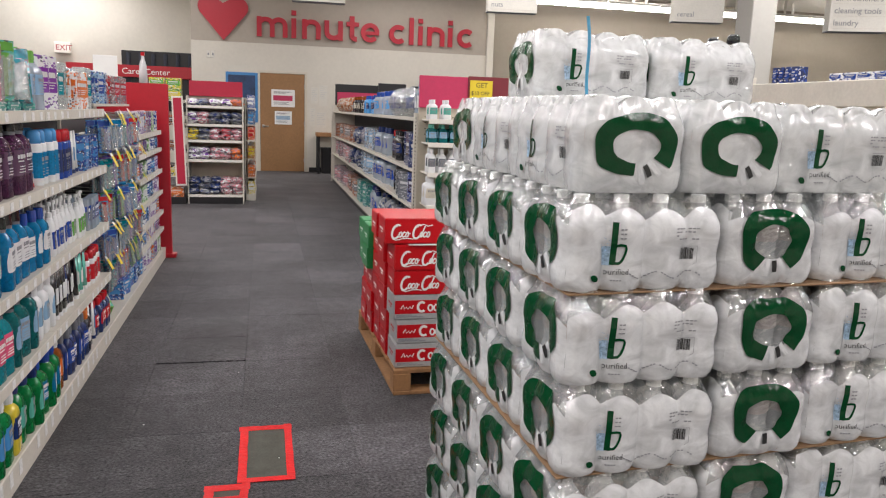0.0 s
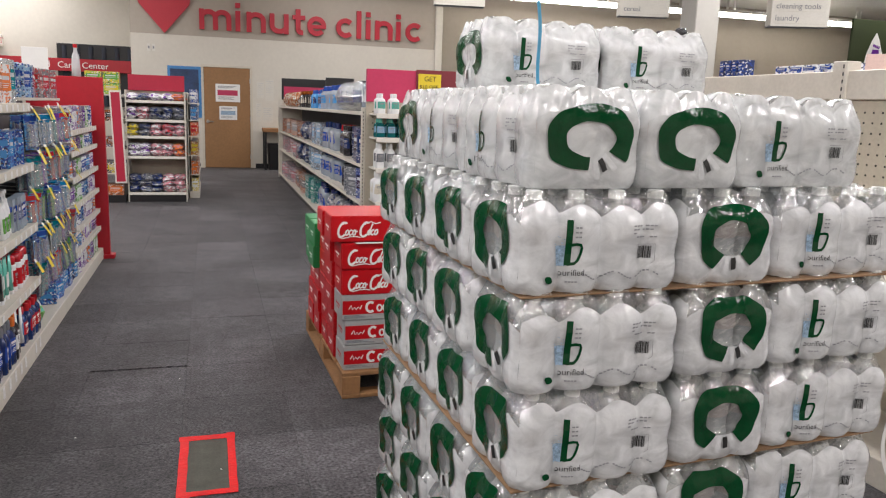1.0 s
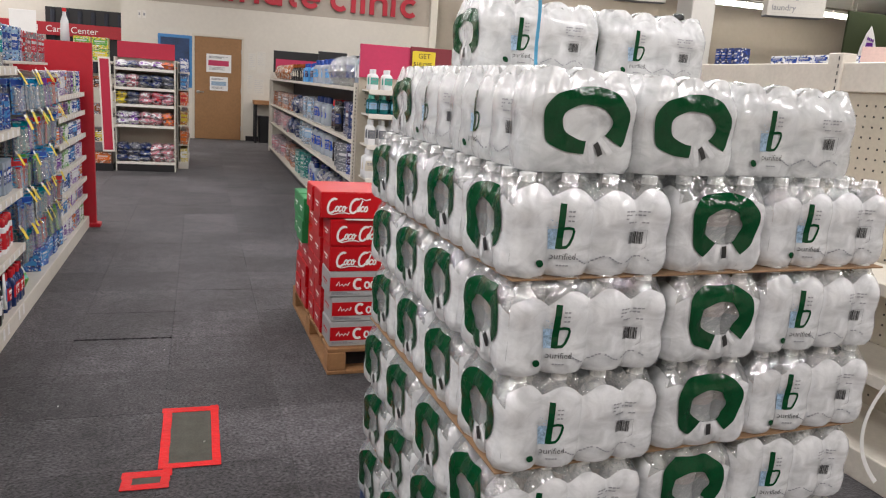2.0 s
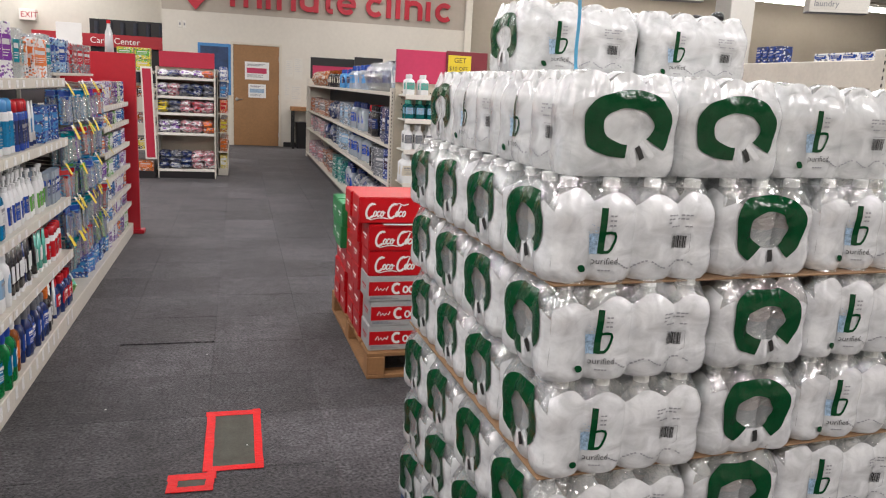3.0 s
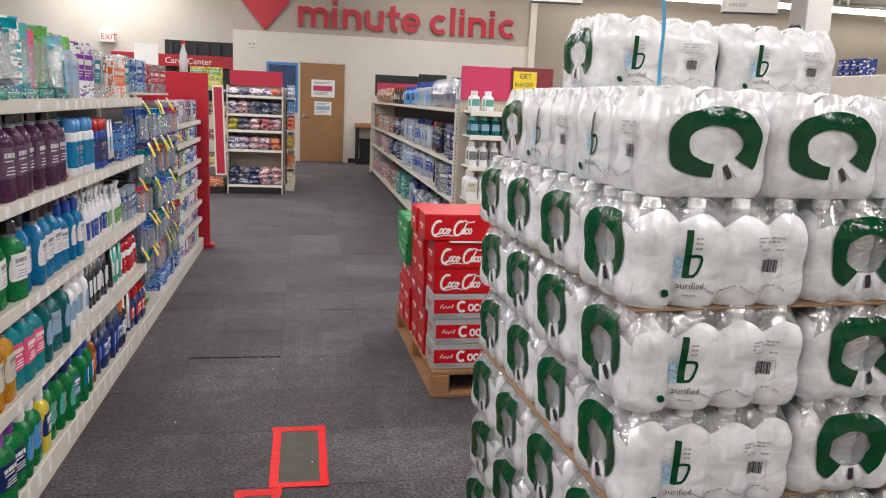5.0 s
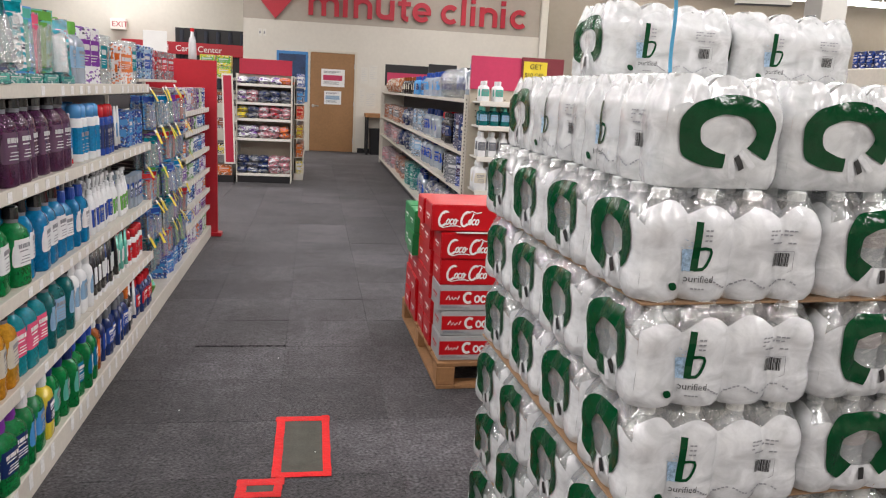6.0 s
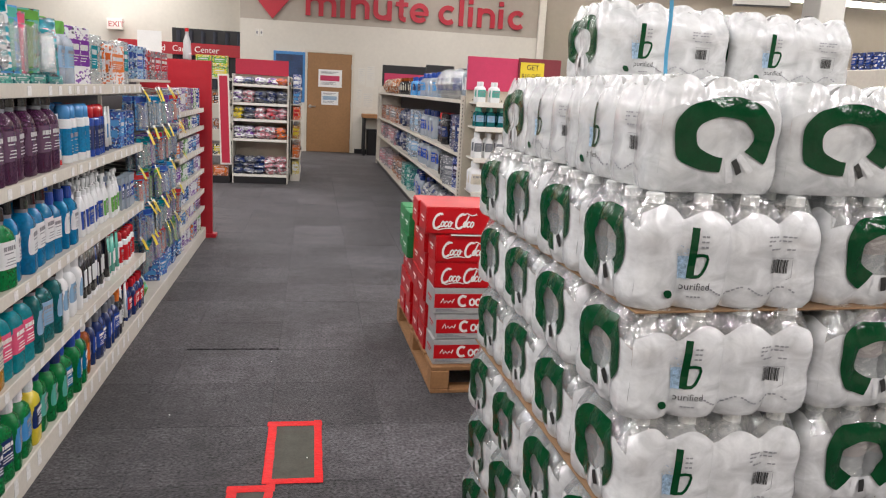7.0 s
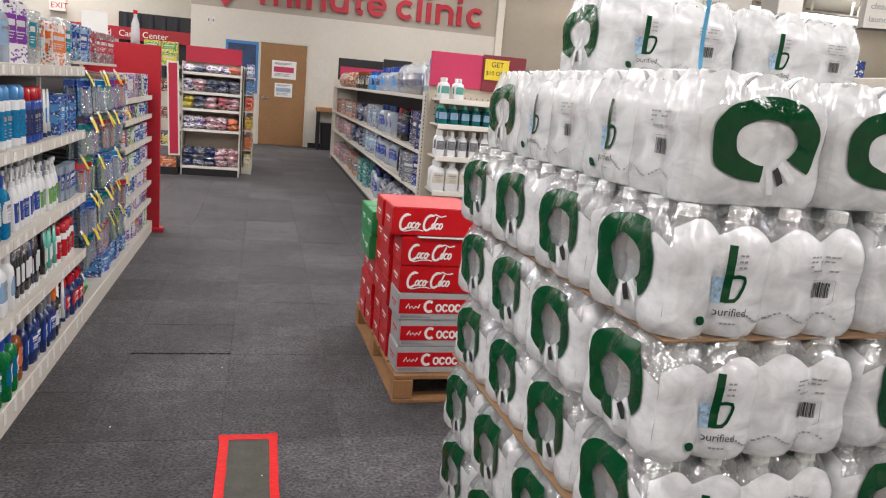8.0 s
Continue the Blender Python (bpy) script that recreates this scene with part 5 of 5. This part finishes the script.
# hooks with blister packs
HOOK = [("bl1", "royal", "sky"), ("bl2", "blue", "white"), ("bl3", "teal", "navy"), ("bl4", "purp2", "royal"), ("bl5", "red", "blue"), ("bl6", "green2", "royal")]
for zi, z in enumerate((1.30, 1.07, 0.86, 0.64, 0.46)):
    for k in range(9):
        y = 5.12 + 0.135 * k
        key, c, bk = HOOK[(k // 2 + zi * 2) % 6]
        for r in range(2):
            stock(key, lambda: blister(0.085, 0.19, c, bk), pose(LX - 0.03 - 0.06 * r + grng.uniform(-0.02, 0.02), y + grng.uniform(-0.004, 0.004), z, 0, grng.uniform(-8, 4), grng.uniform(-45, 5)))


def peg_hook():
    h = thing("peg_hook", "wire display hook with a yellow price flap", "hook", "hooks on the pegboard")
    bm = box(-0.50, 0.02, -0.002, 0.002, 0.0, 0.004)
    box(-0.50, 0.05, -0.002, 0.002, 0.02, 0.024, 0, bm)
    part("wire", bm, METAL, h)
    part("price_flap", at(box(0, 0.0015, -0.015, 0.015, -0.068, 0), pose(0.052, 0, 0.03, 0, -26, 0)), YELLOW, h)
    part("ticket", at(box(0, 0.0012, -0.014, 0.014, 0, 0.03), pose(0.054, 0, 0.02, 0, -26, 0)), PAPER, h)
    return h


for z in (1.305, 1.075, 0.865, 0.645, 0.465):
    for k in range(9):
        if grng.random() < 0.9:
            stock("hook", peg_hook, pose(LX - 0.03 + grng.uniform(-0.05, 0.03), 5.12 + 0.135 * k + grng.uniform(-0.03, 0.03), z + grng.uniform(-0.012, 0.012), 0, grng.uniform(-6, 6), grng.uniform(-14, 14)))
run([(5.62, 6.25, 0.13, "bx_royal", lambda: small_box(0.11, 0.10, 0.13, "royal", "sky"))], LX - 0.09, 0.101, grng, 0.12)
run([(5.12, 5.6, 0.10, "bx_royb", lambda: small_box(0.085, 0.06, 0.19, "lblue", "royal")), (5.6, 6.28, 0.10, "bx_wred", lambda: small_box(0.085, 0.06, 0.18, "grey", "red"))], LX - 0.11, 1.393, grng, 0.1)
SM = [("sb1", "white", "royal"), ("sb2", "grey", "purp2"), ("sb3", "lilac", "white"), ("sb4", "navy", "sky"), ("sb5", "green2", "white"), ("sb6", "lblue", "orange"), ("sb7", "white", "lilac")]
for zi, (z, h) in enumerate(((0.301, 0.11), (0.456, 0.13), (0.636, 0.12), (0.826, 0.12), (1.016, 0.10), (1.166, 0.17), (0.101, 0.15))):
    sp = []
    y = 6.32
    k = zi
    while y < 7.5:
        key, c, b = SM[(k * 3 + zi) % 7]
        w = (0.2, 0.14, 0.26)[k % 3]
        sp.append((y, min(7.56, y + w), 0.072, key + str(zi), lambda c=c, b=b, h=h: small_box(0.064, 0.05, h, c, b)))
        y += w
        k += 1
    run(sp, LX - 0.06, z, grng, 0.08)

# ---- far end of the aisle ----
def end_rack():
    g = thing("endcap_rack", "cream endcap shelving with a crimson header full of sweets", "shelving")
    part("back_panel", box(-0.93, -0.19, 12.02, 12.04, 0.08, 1.52), PEG, g)
    part("header", box(-0.93, -0.19, 11.98, 12.03, 1.52, 1.735, 0.003), CRIMSON, g)
    for x in (-0.945, -0.19):
        part("side_panel", box(x, x + 0.015, 11.62, 12.04, 0.0, 1.52, 0.002), SHELF, g)
    part("base", box(-0.93, -0.19, 11.64, 12.02, 0.0, 0.10, 0.003), BLACK, g)
    for z in (0.13, 0.63, 0.905, 1.13, 1.385):
        bm = box(-0.93, -0.19, 11.64, 12.02, z - 0.015, z, 0.002)
        box(-0.93, -0.19, 11.628, 11.64, z - 0.034, z + 0.003, 0.002, bm)
        s = part("shelf", bm, SHELFW, g)


end_rack()
brng = random.Random(21)
BAGS = [("bag1", "navy", "grey"), ("bag2", "rose", "white"), ("bag3", "yellow", "grey"), ("bag4", "orange", "rose"), ("bag5", "grey", "navy"), ("bag6", "rose", "red"), ("bag7", "white", "lilac")]
for z, rows, keys in ((0.131, 3, (0, 4, 0, 1, 1)), (0.631, 2, (6, 6, 1, 1, 3)), (0.906, 2, (2, 4, 1, 5, 1)), (1.131, 2, (6, 1, 4, 0, 4)), (1.386, 1, (6, 4, 6, 6, 3))):
    for k, bi in enumerate(keys):
        key, c, b = BAGS[bi]
        for r in range(rows):
            for dy in (0.0, 0.15):
                stock(key, lambda: soft_bag(0.165, 0.17, 0.098, c, b), pose(-0.86 + 0.147 * k + brng.uniform(-0.01, 0.01), 11.72 + dy, z + 0.074 * r, brng.uniform(-12, 12), brng.uniform(-12, 12), -90 + brng.uniform(-45, 45)))


def side_gondola(name, x0, x1, y0, y1, zs, label, open_right=True):
    g = thing(name, label, "shelving")
    xm = (x0 if open_right else x1)
    part("back_panel", box(min(xm, xm + (0.02 if open_right else -0.02)), max(xm, xm + (0.02 if open_right else -0.02)), y0, y1, 0.08, 1.5), PEG, g)
    part("base", box(x0, x1, y0, y1, 0.0, 0.10, 0.003), BLACK if name == "far_rack" else SHELF, g)
    xf = x1 if open_right else x0
    for z in zs:
        bm = box(x0 + 0.02, x1 - 0.005, y0, y1, z - 0.015, z, 0.002)
        box(xf - 0.005, xf + 0.005, y0, y1, z - 0.036, z + 0.003, 0.002, bm)
        s = part("shelf", bm, SHELF, g)
    for y in (y0, y1 - 0.03):
        part("upright", box(xm - 0.01, xm + 0.03, y, y + 0.03, 0.0, 1.52, 0.002), SHELF, g)
    return g


side_gondola("wing_rack", -0.18, -0.015, 12.06, 13.5, (0.35, 0.63, 0.905, 1.13, 1.37), "narrow cream side rack with snack boxes")
for zi, z in enumerate((0.101, 0.351, 0.631, 0.906, 1.131, 1.371)):
    for k in range(9):
        c, b = (("yellow", "white"), ("brown", "orange"), ("brown", "yellow"), ("orange", "red"), ("navy", "sky"), ("royal", "white"))[zi]
        stock("wing%d" % zi, lambda: small_box(0.13, 0.10, 0.19, c, b), pose(-0.075, 12.14 + 0.155 * k, z, 0, 0, brng.uniform(-3, 3)))
pp = thing("hanging_poster", "tall narrow red poster in a white frame", "poster")
part("frame", box(-0.075, 0.075, 0, 0.012, 0, 1.24, 0.003), SHELFW, pp)
part("print", box(-0.055, 0.055, -0.003, -0.0005, 0.025, 1.215), CRIMSON, pp)
pp.matrix_world = pose(-1.02, 11.54, 0.265, 0, -1.6, 0)
side_gondola("far_rack", -2.6, -0.97, 11.56, 13.4, (0.4, 0.75, 1.1, 1.45), "cream shelving far along the next aisle")
for zi, z in enumerate((0.101, 0.401, 0.751, 1.101, 1.451, 1.60)):
    for k in range(5 if z < 1.2 else 2):
        for r in range(1):
            key, c, b = (("fr1", "brown", "orange"), ("fr2", "black", "yellow"), ("fr3", "grey", "brown"), ("fr4", "brown", "black"), ("fr5", "green2", "yellow"), ("fr6", "yellow", "green2"))[zi]
            stock(key, lambda: small_box(0.2, 0.14, 0.145, c, b), pose(-1.10 - 0.22 * k, 11.66 + 0.2 * r, z, 0, 0, -90 + brng.uniform(-3, 3)))

# ---- gondola on the other side ----
GX = 1.40


def gondola_right():
    g = thing("shelving_unit", "cream gondola shelving with baby goods and packs", "shelving")
    part("back_panel", box(1.85, 1.88, 7.0, 15.4, 0.08, 1.48), SHADEPEG, g)
    part("kick_plate", box(GX + 0.03, 1.85, 7.0, 15.4, 0.0, 0.075, 0.003), BLACK, g)
    part("base", box(GX, 1.85, 7.0, 15.4, 0.075, 0.10, 0.003), SHELF, g)
    for z in (0.56, 0.90, 1.36):
        for k in range(7):
            y0 = 7.03 + 1.2 * k
            bm = box(GX + 0.03, 1.85, y0, y0 + 1.19, z - 0.015, z, 0.002)
            box(GX + 0.02, GX + 0.03, y0, y0 + 1.19, z - 0.03, z + 0.003, 0.002, bm)
            s = part("shelf", bm, SHELF, g)
            price_strip(s, 0, 0, 0, 0.01, z - 0.04, z, True, srng)
    part("end_post", box(GX - 0.005, GX + 0.03, 6.97, 7.0, 0.0, 1.40, 0.002), SHELF, g)
    part("end_post", box(GX + 0.05, GX + 0.08, 15.37, 15.40, 0.0, 1.46, 0.002), SHELF, g)
    part("far_panel", box(GX, 1.88, 15.40, 15.43, 0.0, 1.48, 0.002), SHELF, g)


gondola_right()
rrng = random.Random(31)


def run_right(specs, z, rows=2):
    for y0, y1, step, key, maker in specs:
        n = max(1, round((y1 - y0) / step))
        for k in range(n):
            y = y0 + (k + 0.5) * (y1 - y0) / n
            for r in range(rows if y < 9 else 1):
                stock(key, maker, pose(GX + 0.13 + 0.12 * r + rrng.uniform(-0.02, 0.06), y + rrng.uniform(-0.02, 0.02), z, 0, 0, 180 + rrng.uniform(-30, 30)))


run_right([(7.05, 7.5, 0.15, "r_icore", lambda: W(0.32, 0.075, 0.065, "jelly", "sky", "white")), (7.5, 8.6, 0.14, "r_clear", lambda: soft_bag(0.17, 0.2, 0.27, "clear", "royal")), (8.6, 10.0, 0.13, "r_clearg", lambda: W(0.27, 0.06, 0.05, "jelly", "royal", "sky")),
           (10.0, 11.2, 0.12, "r_sky", lambda: W(0.24, 0.05, 0.045, "sky", "royal", "navy")), (11.2, 12.6, 0.13, "r_brown", lambda: W(0.24, 0.05, 0.04, "black", "brown", "cream")), (12.6, 15.2, 0.18, "r_cream", lambda: soft_bag(0.15, 0.16, 0.24, "brown", "cream"))], 1.361)
run_right([(7.05, 8.15, 0.27, "r_navy", lambda: small_box(0.25, 0.14, 0.31, "navy", "navy", "diaper_pack", "soft pack")), (8.15, 8.7, 0.15, "r_black", lambda: W(0.30, 0.06, 0.05, "black", "black", "navy")), (8.7, 9.0, 0.15, "r_bl2", lambda: canister(0.30, 0.05, "blue", "red", "navy")),
           (9.0, 10.0, 0.17, "r_wht", lambda: W(0.31, 0.070, 0.055, "jelly", "navy", "royal")), (10.0, 11.2, 0.22, "r_pale", lambda: small_box(0.19, 0.14, 0.27, "grey", "lblue", "wipes_pack", "soft pack")), (11.2, 12.4, 0.2, "r_mint", lambda: soft_bag(0.17, 0.16, 0.24, "navy", "grey")),
           (12.4, 15.2, 0.17, "r_food", lambda: small_box(0.14, 0.12, 0.24, "brown", "grey", "cereal_box", "food carton"))], 0.901)
run_right([(7.05, 7.5, 0.24, "r_royal", lambda: small_box(0.22, 0.14, 0.28, "royal", "navy", "diaper_pack", "soft pack")), (7.5, 8.3, 0.26, "r_grey", lambda: small_box(0.24, 0.14, 0.25, "grey", "grey", "diaper_pack", "soft pack")), (8.3, 8.8, 0.15, "r_black", None),
           (8.8, 10.2, 0.18, "r_wht", None), (10.2, 11.6, 0.22, "r_pale", None), (11.6, 12.6, 0.2, "r_mint", None), (12.6, 15.2, 0.19, "r_food2", lambda: small_box(0.15, 0.12, 0.24, "grey", "rose", "cereal_box", "food carton"))], 0.561)
run_right([(7.05, 9.3, 0.22, "r_foil", lambda: soft_bag(0.20, 0.2, 0.30, "grey", "navy")), (9.3, 10.6, 0.18, "r_wht", None), (10.6, 11.6, 0.24, "r_grn", lambda: small_box(0.2, 0.15, 0.3, "dteal", "mint")), (11.6, 13.2, 0.2, "r_food", None), (13.2, 15.2, 0.19, "r_food2", None)], 0.101)


def end_rack_right():
    g = thing("endcap_rack", "cream endcap shelving with white and teal bottles", "shelving")
    part("back_panel", box(GX + 0.03, 2.22, 6.95, 6.97, 0.05, 1.45), PEG, g)
    holes = bmesh.new()
    for i in range(14):
        for j in range(4):
            bmesh.ops.create_cone(holes, cap_ends=True, segments=6, radius1=0.006, radius2=0.006, depth=0.001, matrix=pose(GX + 0.09 + 0.05 * i, 6.949, 1.22 + 0.05 * j, 90))
    part("peg_hole", holes, DARK, g)
    part("header", box(GX + 0.03, 2.22, 6.93, 6.97, 1.45, 1.725, 0.003), PINK, g)
    part("header_side", box(1.86, 2.23, 6.915, 6.93, 1.44, 1.735, 0.003), M("maroon_header_card", (0.18, 0.02, 0.03), 0.5), g)
    part("base", box(GX + 0.03, 2.22, 6.62, 6.95, 0.0, 0.10, 0.003), SHELF, g)
    slot = bmesh.new()
    for k in range(40):
        box(GX + 0.008, GX + 0.014, 6.968, 6.9695, 0.1 + 0.032 * k, 0.115 + 0.032 * k, 0, slot)
    part("post_slot", slot, DARK, g)
    for z in (0.34, 0.62, 0.90, 1.155, 1.352):
        bm = box(GX + 0.06, 2.2, 6.66, 6.95, z - 0.015, z, 0.002)
        box(GX + 0.06, 2.2, 6.648, 6.66, z - 0.036, z + 0.004, 0.002, bm)
        part("shelf", bm, SHELFW, g)


end_rack_right()
ER = [(1.353, "e1", lambda: W(0.165, 0.036, 0.03, "white", "white", "mint")), (1.156, "e2", lambda: W(0.155, 0.036, 0.030, "dteal", "mint", "lblue")), (0.901, "e3", lambda: W(0.205, 0.034, 0.030, "white", "white", "grey")), (0.621, "e4", lambda: W(0.245, 0.056, 0.040, "white", "white", "cream")), (0.341, "e5", lambda: pump(0.21, 0.048, "white", "white", "rose")), (0.101, "e6", lambda: pump(0.2, 0.048, "white", "white", "lblue"))]
for z, key, mk in ER:
    step = 0.118 if key in ("e1", "e4", "e5", "e6") else 0.092
    for k in range(int(0.74 / step)):
        if key == "e1" and k > 1:
            continue
        for r in range(2):
            stock(key, mk, pose(GX + 0.105 + step * k, 6.71 + 0.10 * r, z, 0, 0, -90 + rrng.uniform(-5, 5)))
yc = thing("offer_card", "yellow offer card with dark words on the header", "sign")
part("card", box(1.875, 2.08, 6.905, 6.912, 1.535, 1.70, 0.002), YELLOW, yc)
part("lettering", at(writing("GET", 0.06), pose(1.925, 6.903, 1.64)), BLACKPRINT, yc)
part("lettering", at(writing("$10 OFF", 0.047), pose(1.885, 6.903, 1.575)), BLACKPRINT, yc)


def header_board(x0, x1, y, z0, z1, mats, label):
    t = thing("header_board", label, "sign")
    part("board", box(x0, x1, y, y + 0.03, z0, z1, 0.003), mats[0], t)
    if len(mats) > 1:
        part("insert", box(x0 + 0.04, x1 - 0.04, y - 0.004, y - 0.001, z0 + 0.02, z0 + 0.62 * (z1 - z0)), mats[1], t)
    part("post", box((x0 + x1) / 2 - 0.02, (x0 + x1) / 2 + 0.02, y + 0.03, y + 0.06, 0.0, z1 - 0.02), SHELF, t)


header_board(1.47, 2.50, 15.44, 1.48, 1.88, (BLACK, PINK), "black header board with a crimson insert")
header_board(2.10, 2.60, 14.0, 1.50, 1.88, (BLACK, GREYINK), "black framed display board with grey print")
header_board(2.75, 3.30, 14.2, 1.50, 1.86, (BLACK, GREYINK), "black framed display board with grey print")

# ---- the store beyond the water ----
col = thing("column", "cream square structural column", "column", kind="structure")
part("shaft", box(6.85, 7.24, 10.2, 10.59, 0, CEIL, 0.01), COLUMN, col)
RX = 3.07


def gondola_beyond():
    g = thing("shelving_unit", "tall cream pegboard gondola beside the water stack", "shelving")
    part("back_panel", box(RX, RX + 0.04, 1.6, 8.4, 0.0, 1.52), PEG, g)
    part("top_rail", box(RX - 0.02, RX + 0.24, 1.6, 8.4, 1.52, 1.655, 0.004), SHELF, g)
    part("base", box(RX - 0.45, RX, 1.6, 8.4, 0.0, 0.12, 0.004), SHELF, g)
    for k in range(6):
        y = 2.19 + 1.22 * k
        p = part("upright", box(RX - 0.035, RX + 0.05, y, y + 0.09, 0, 1.70, 0.004), SHELF, g)
        slot = bmesh.new()
        for j in range(44):
            box(RX - 0.0365, RX - 0.0355, y + 0.015, y + 0.022, 0.16 + 0.035 * j, 0.178 + 0.035 * j, 0, slot)
        part("slot", slot, DARK, p)
    for z in (0.42, 0.78):
        for k in range(5):
            y = 1.0 + 1.22 * k + 1.19
            bm = box(RX - 0.40, RX - 0.04, y, y + 1.21, z - 0.02, z, 0.002)
            box(RX - 0.41, RX - 0.40, y, y + 1.21, z - 0.045, z + 0.003, 0.002, bm)
            part("shelf", bm, SHELF, g)
    hb = bmesh.new()
    for i in range(56):
        for j in range(28):
            box(RX - 0.0015, RX - 0.0005, 1.7 + 0.05 * i, 1.709 + 0.05 * i, 0.16 + 0.048 * j, 0.169 + 0.048 * j, 0, hb)
    part("peg_hole", hb, DARK, g)


gondola_beyond()
for k in range(4):
    stock("tb_navy", lambda: small_box(0.042, 0.08, 0.092, "navy", "royal", "bulb_box", "upright box"), pose(RX + 0.05, 4.24 + 0.056 * k, 1.656, 0, 0, 180 + rrng.uniform(-3, 3)))
for k in range(5):
    stock("tb_white", lambda: small_box(0.085, 0.1, 0.042, "white", "royal", "tissue_box", "low carton"), pose(RX + 0.08, 3.50 + 0.115 * k - (0.03 if k > 2 else 0), 1.656, 0, 0, 180 + rrng.uniform(-6, 6)))
for k in range(7):
    stock("blk_cap", lambda: canister(0.34, 0.05, "black", "black", "grey"), pose(RX + 0.1, 5.0 + 0.24 * k, 1.656))
pc = thing("pink_card", "pale pink shelf header card with grey print", "sign")
part("card", box(0, 0.5, 0, 0.008, 0, 0.075, 0.002), M("pale_pink_card", (0.66, 0.48, 0.44), 0.6), pc)
part("printed_line", box(0.2, 0.36, -0.002, -0.0005, 0.03, 0.04), GREYINK, pc)
pc.matrix_world = pose(RX + 0.02, 3.36, 1.656, 0, 0, -45)


def hanging_sign(x, y, z, turn, lines, label):
    s = thing("hanging_sign", label, "sign", "hanging aisle signs", pose(x, y, z, 0, 0, turn))
    part("panel", box(-0.30, 0.30, -0.09, -0.085, 0.0, 0.62, 0.002), SHELFW, s)
    part("panel", box(-0.30, 0.30, 0.085, 0.09, 0.0, 0.62, 0.002), SHELFW, s)
    part("bottom_tray", box(-0.30, 0.30, -0.085, 0.085, 0.0, 0.012), GREYINK, s)
    for k, w in enumerate(lines):
        part("lettering", at(writing(w, 0.085), pose(-0.26, -0.093, 0.06 + 0.125 * k)), GREYINK, s)
        part("rule", box(-0.27, 0.27, -0.092, -0.0905, 0.030 + 0.125 * k, 0.034 + 0.125 * k), SHELF, s)
    for wx in (-0.26, 0.26):
        part("wire", box(wx - 0.003, wx + 0.003, -0.003, 0.003, 0.012, CEIL - z), METAL, s)


hanging_sign(3.05, 9.5, 2.63, -9, ("nuts", "candy"), "white hanging aisle sign with grey words")
hanging_sign(5.26, 9.0, 2.60, -16, ("cereal",), "white hanging aisle sign with one grey word")
hanging_sign(6.26, 7.5, 2.41, -22, ("laundry", "cleaning tools", "air fresheners"), "white hanging aisle sign with three grey lines")
hanging_sign(0.73, 9.5, 2.60, -2, ("dental",), "white hanging aisle sign seen from below")
sg = thing("wall_display", "green wall panel with a white surfboard and footprint", "sign")
part("panel", box(12.4, 15.5, 13.0, 13.05, 0, 3.45, 0.005), GREENWALL, sg)
part("board_shape", loft([(2.1, 0.16, 0.012), (2.5, 0.26, 0.014), (2.8, 0.20, 0.014), (3.05, 0.10, 0.012), (3.2, 0.01, 0.01)], 20), WHITEPRINT, sg).location = (13.0, 12.985, 0)
part("footprint", loft([(2.45, 0.06, 0.003), (2.52, 0.09, 0.003), (2.66, 0.06, 0.003), (2.80, 0.10, 0.003), (2.88, 0.08, 0.003)], 14), COL["purp2"], sg).location = (13.0, 12.965, 0)
for k in range(4):
    part("toe", loft([(2.93, 0.015, 0.003), (2.96, 0.022, 0.003), (2.99, 0.012, 0.003)], 10), COL["purp2"], sg).location = (12.94 + 0.045 * k, 12.965, -0.012 * k)

# soda bottle on the end panel
sb = thing("glass_bottle", "clear bottle with a red cap on the end panel", "bottle")
part("bottle_body", loft([(0, 0.036, 0.036), (0.09, 0.034, 0.034), (0.16, 0.030, 0.030), (0.21, 0.014, 0.014), (0.24, 0.013, 0.013)], 16), PET, sb, smooth=True)
part("cap", loft([(0.235, 0.017, 0.017), (0.265, 0.017, 0.017)], 14), COL["red"], sb)
sb.location = (-0.93, 7.655, 1.576)

# ---- carpet tiles ----
TS = 0.477
tb = bmesh.new()
g = 0.0007
box(g, TS - g, g, TS - g, -0.009, 0.0, 0.0009, tb)
me_tile = bpy.data.meshes.new("carpet_tile")
tb.to_mesh(me_tile)
me_tile.materials.append(CARPET)
tb.free()
trng = random.Random(2)
for i in range(-3, 6):
    for j in range(-6, 28):
        o = new("carpet_tile", me_tile)
        o.parent = floor
        o.location = (i * TS, 4.555 + j * TS, trng.uniform(-0.0008, 0.0004))
        if (i, j) == (-1, 0):
            o.rotation_euler = (radians(-0.9), 0, 0)
            o.location.z = 0.0065
        elif trng.random() < 0.35:
            o.rotation_euler = (0, 0, radians(90))
            o.location.x += TS
rest = bmesh.new()
for i in range(-19, 30):
    for j in range(-18, 33):
        if -3 <= i < 6 and -6 <= j < 28:
            continue
        vs = [rest.verts.new((i * TS + a, 4.555 + j * TS + b, 0)) for a, b in ((g, g), (TS - g, g), (TS - g, TS - g), (g, TS - g))]
        lo = [rest.verts.new((v.co.x, v.co.y, -0.008)) for v in vs]
        rest.faces.new(vs)
        for k in range(4):
            rest.faces.new((vs[k], lo[k], lo[(k + 1) % 4], vs[(k + 1) % 4]))
ro = part("carpet_tile_field", rest, CARPET, floor)
ro["kind"] = "stuff"
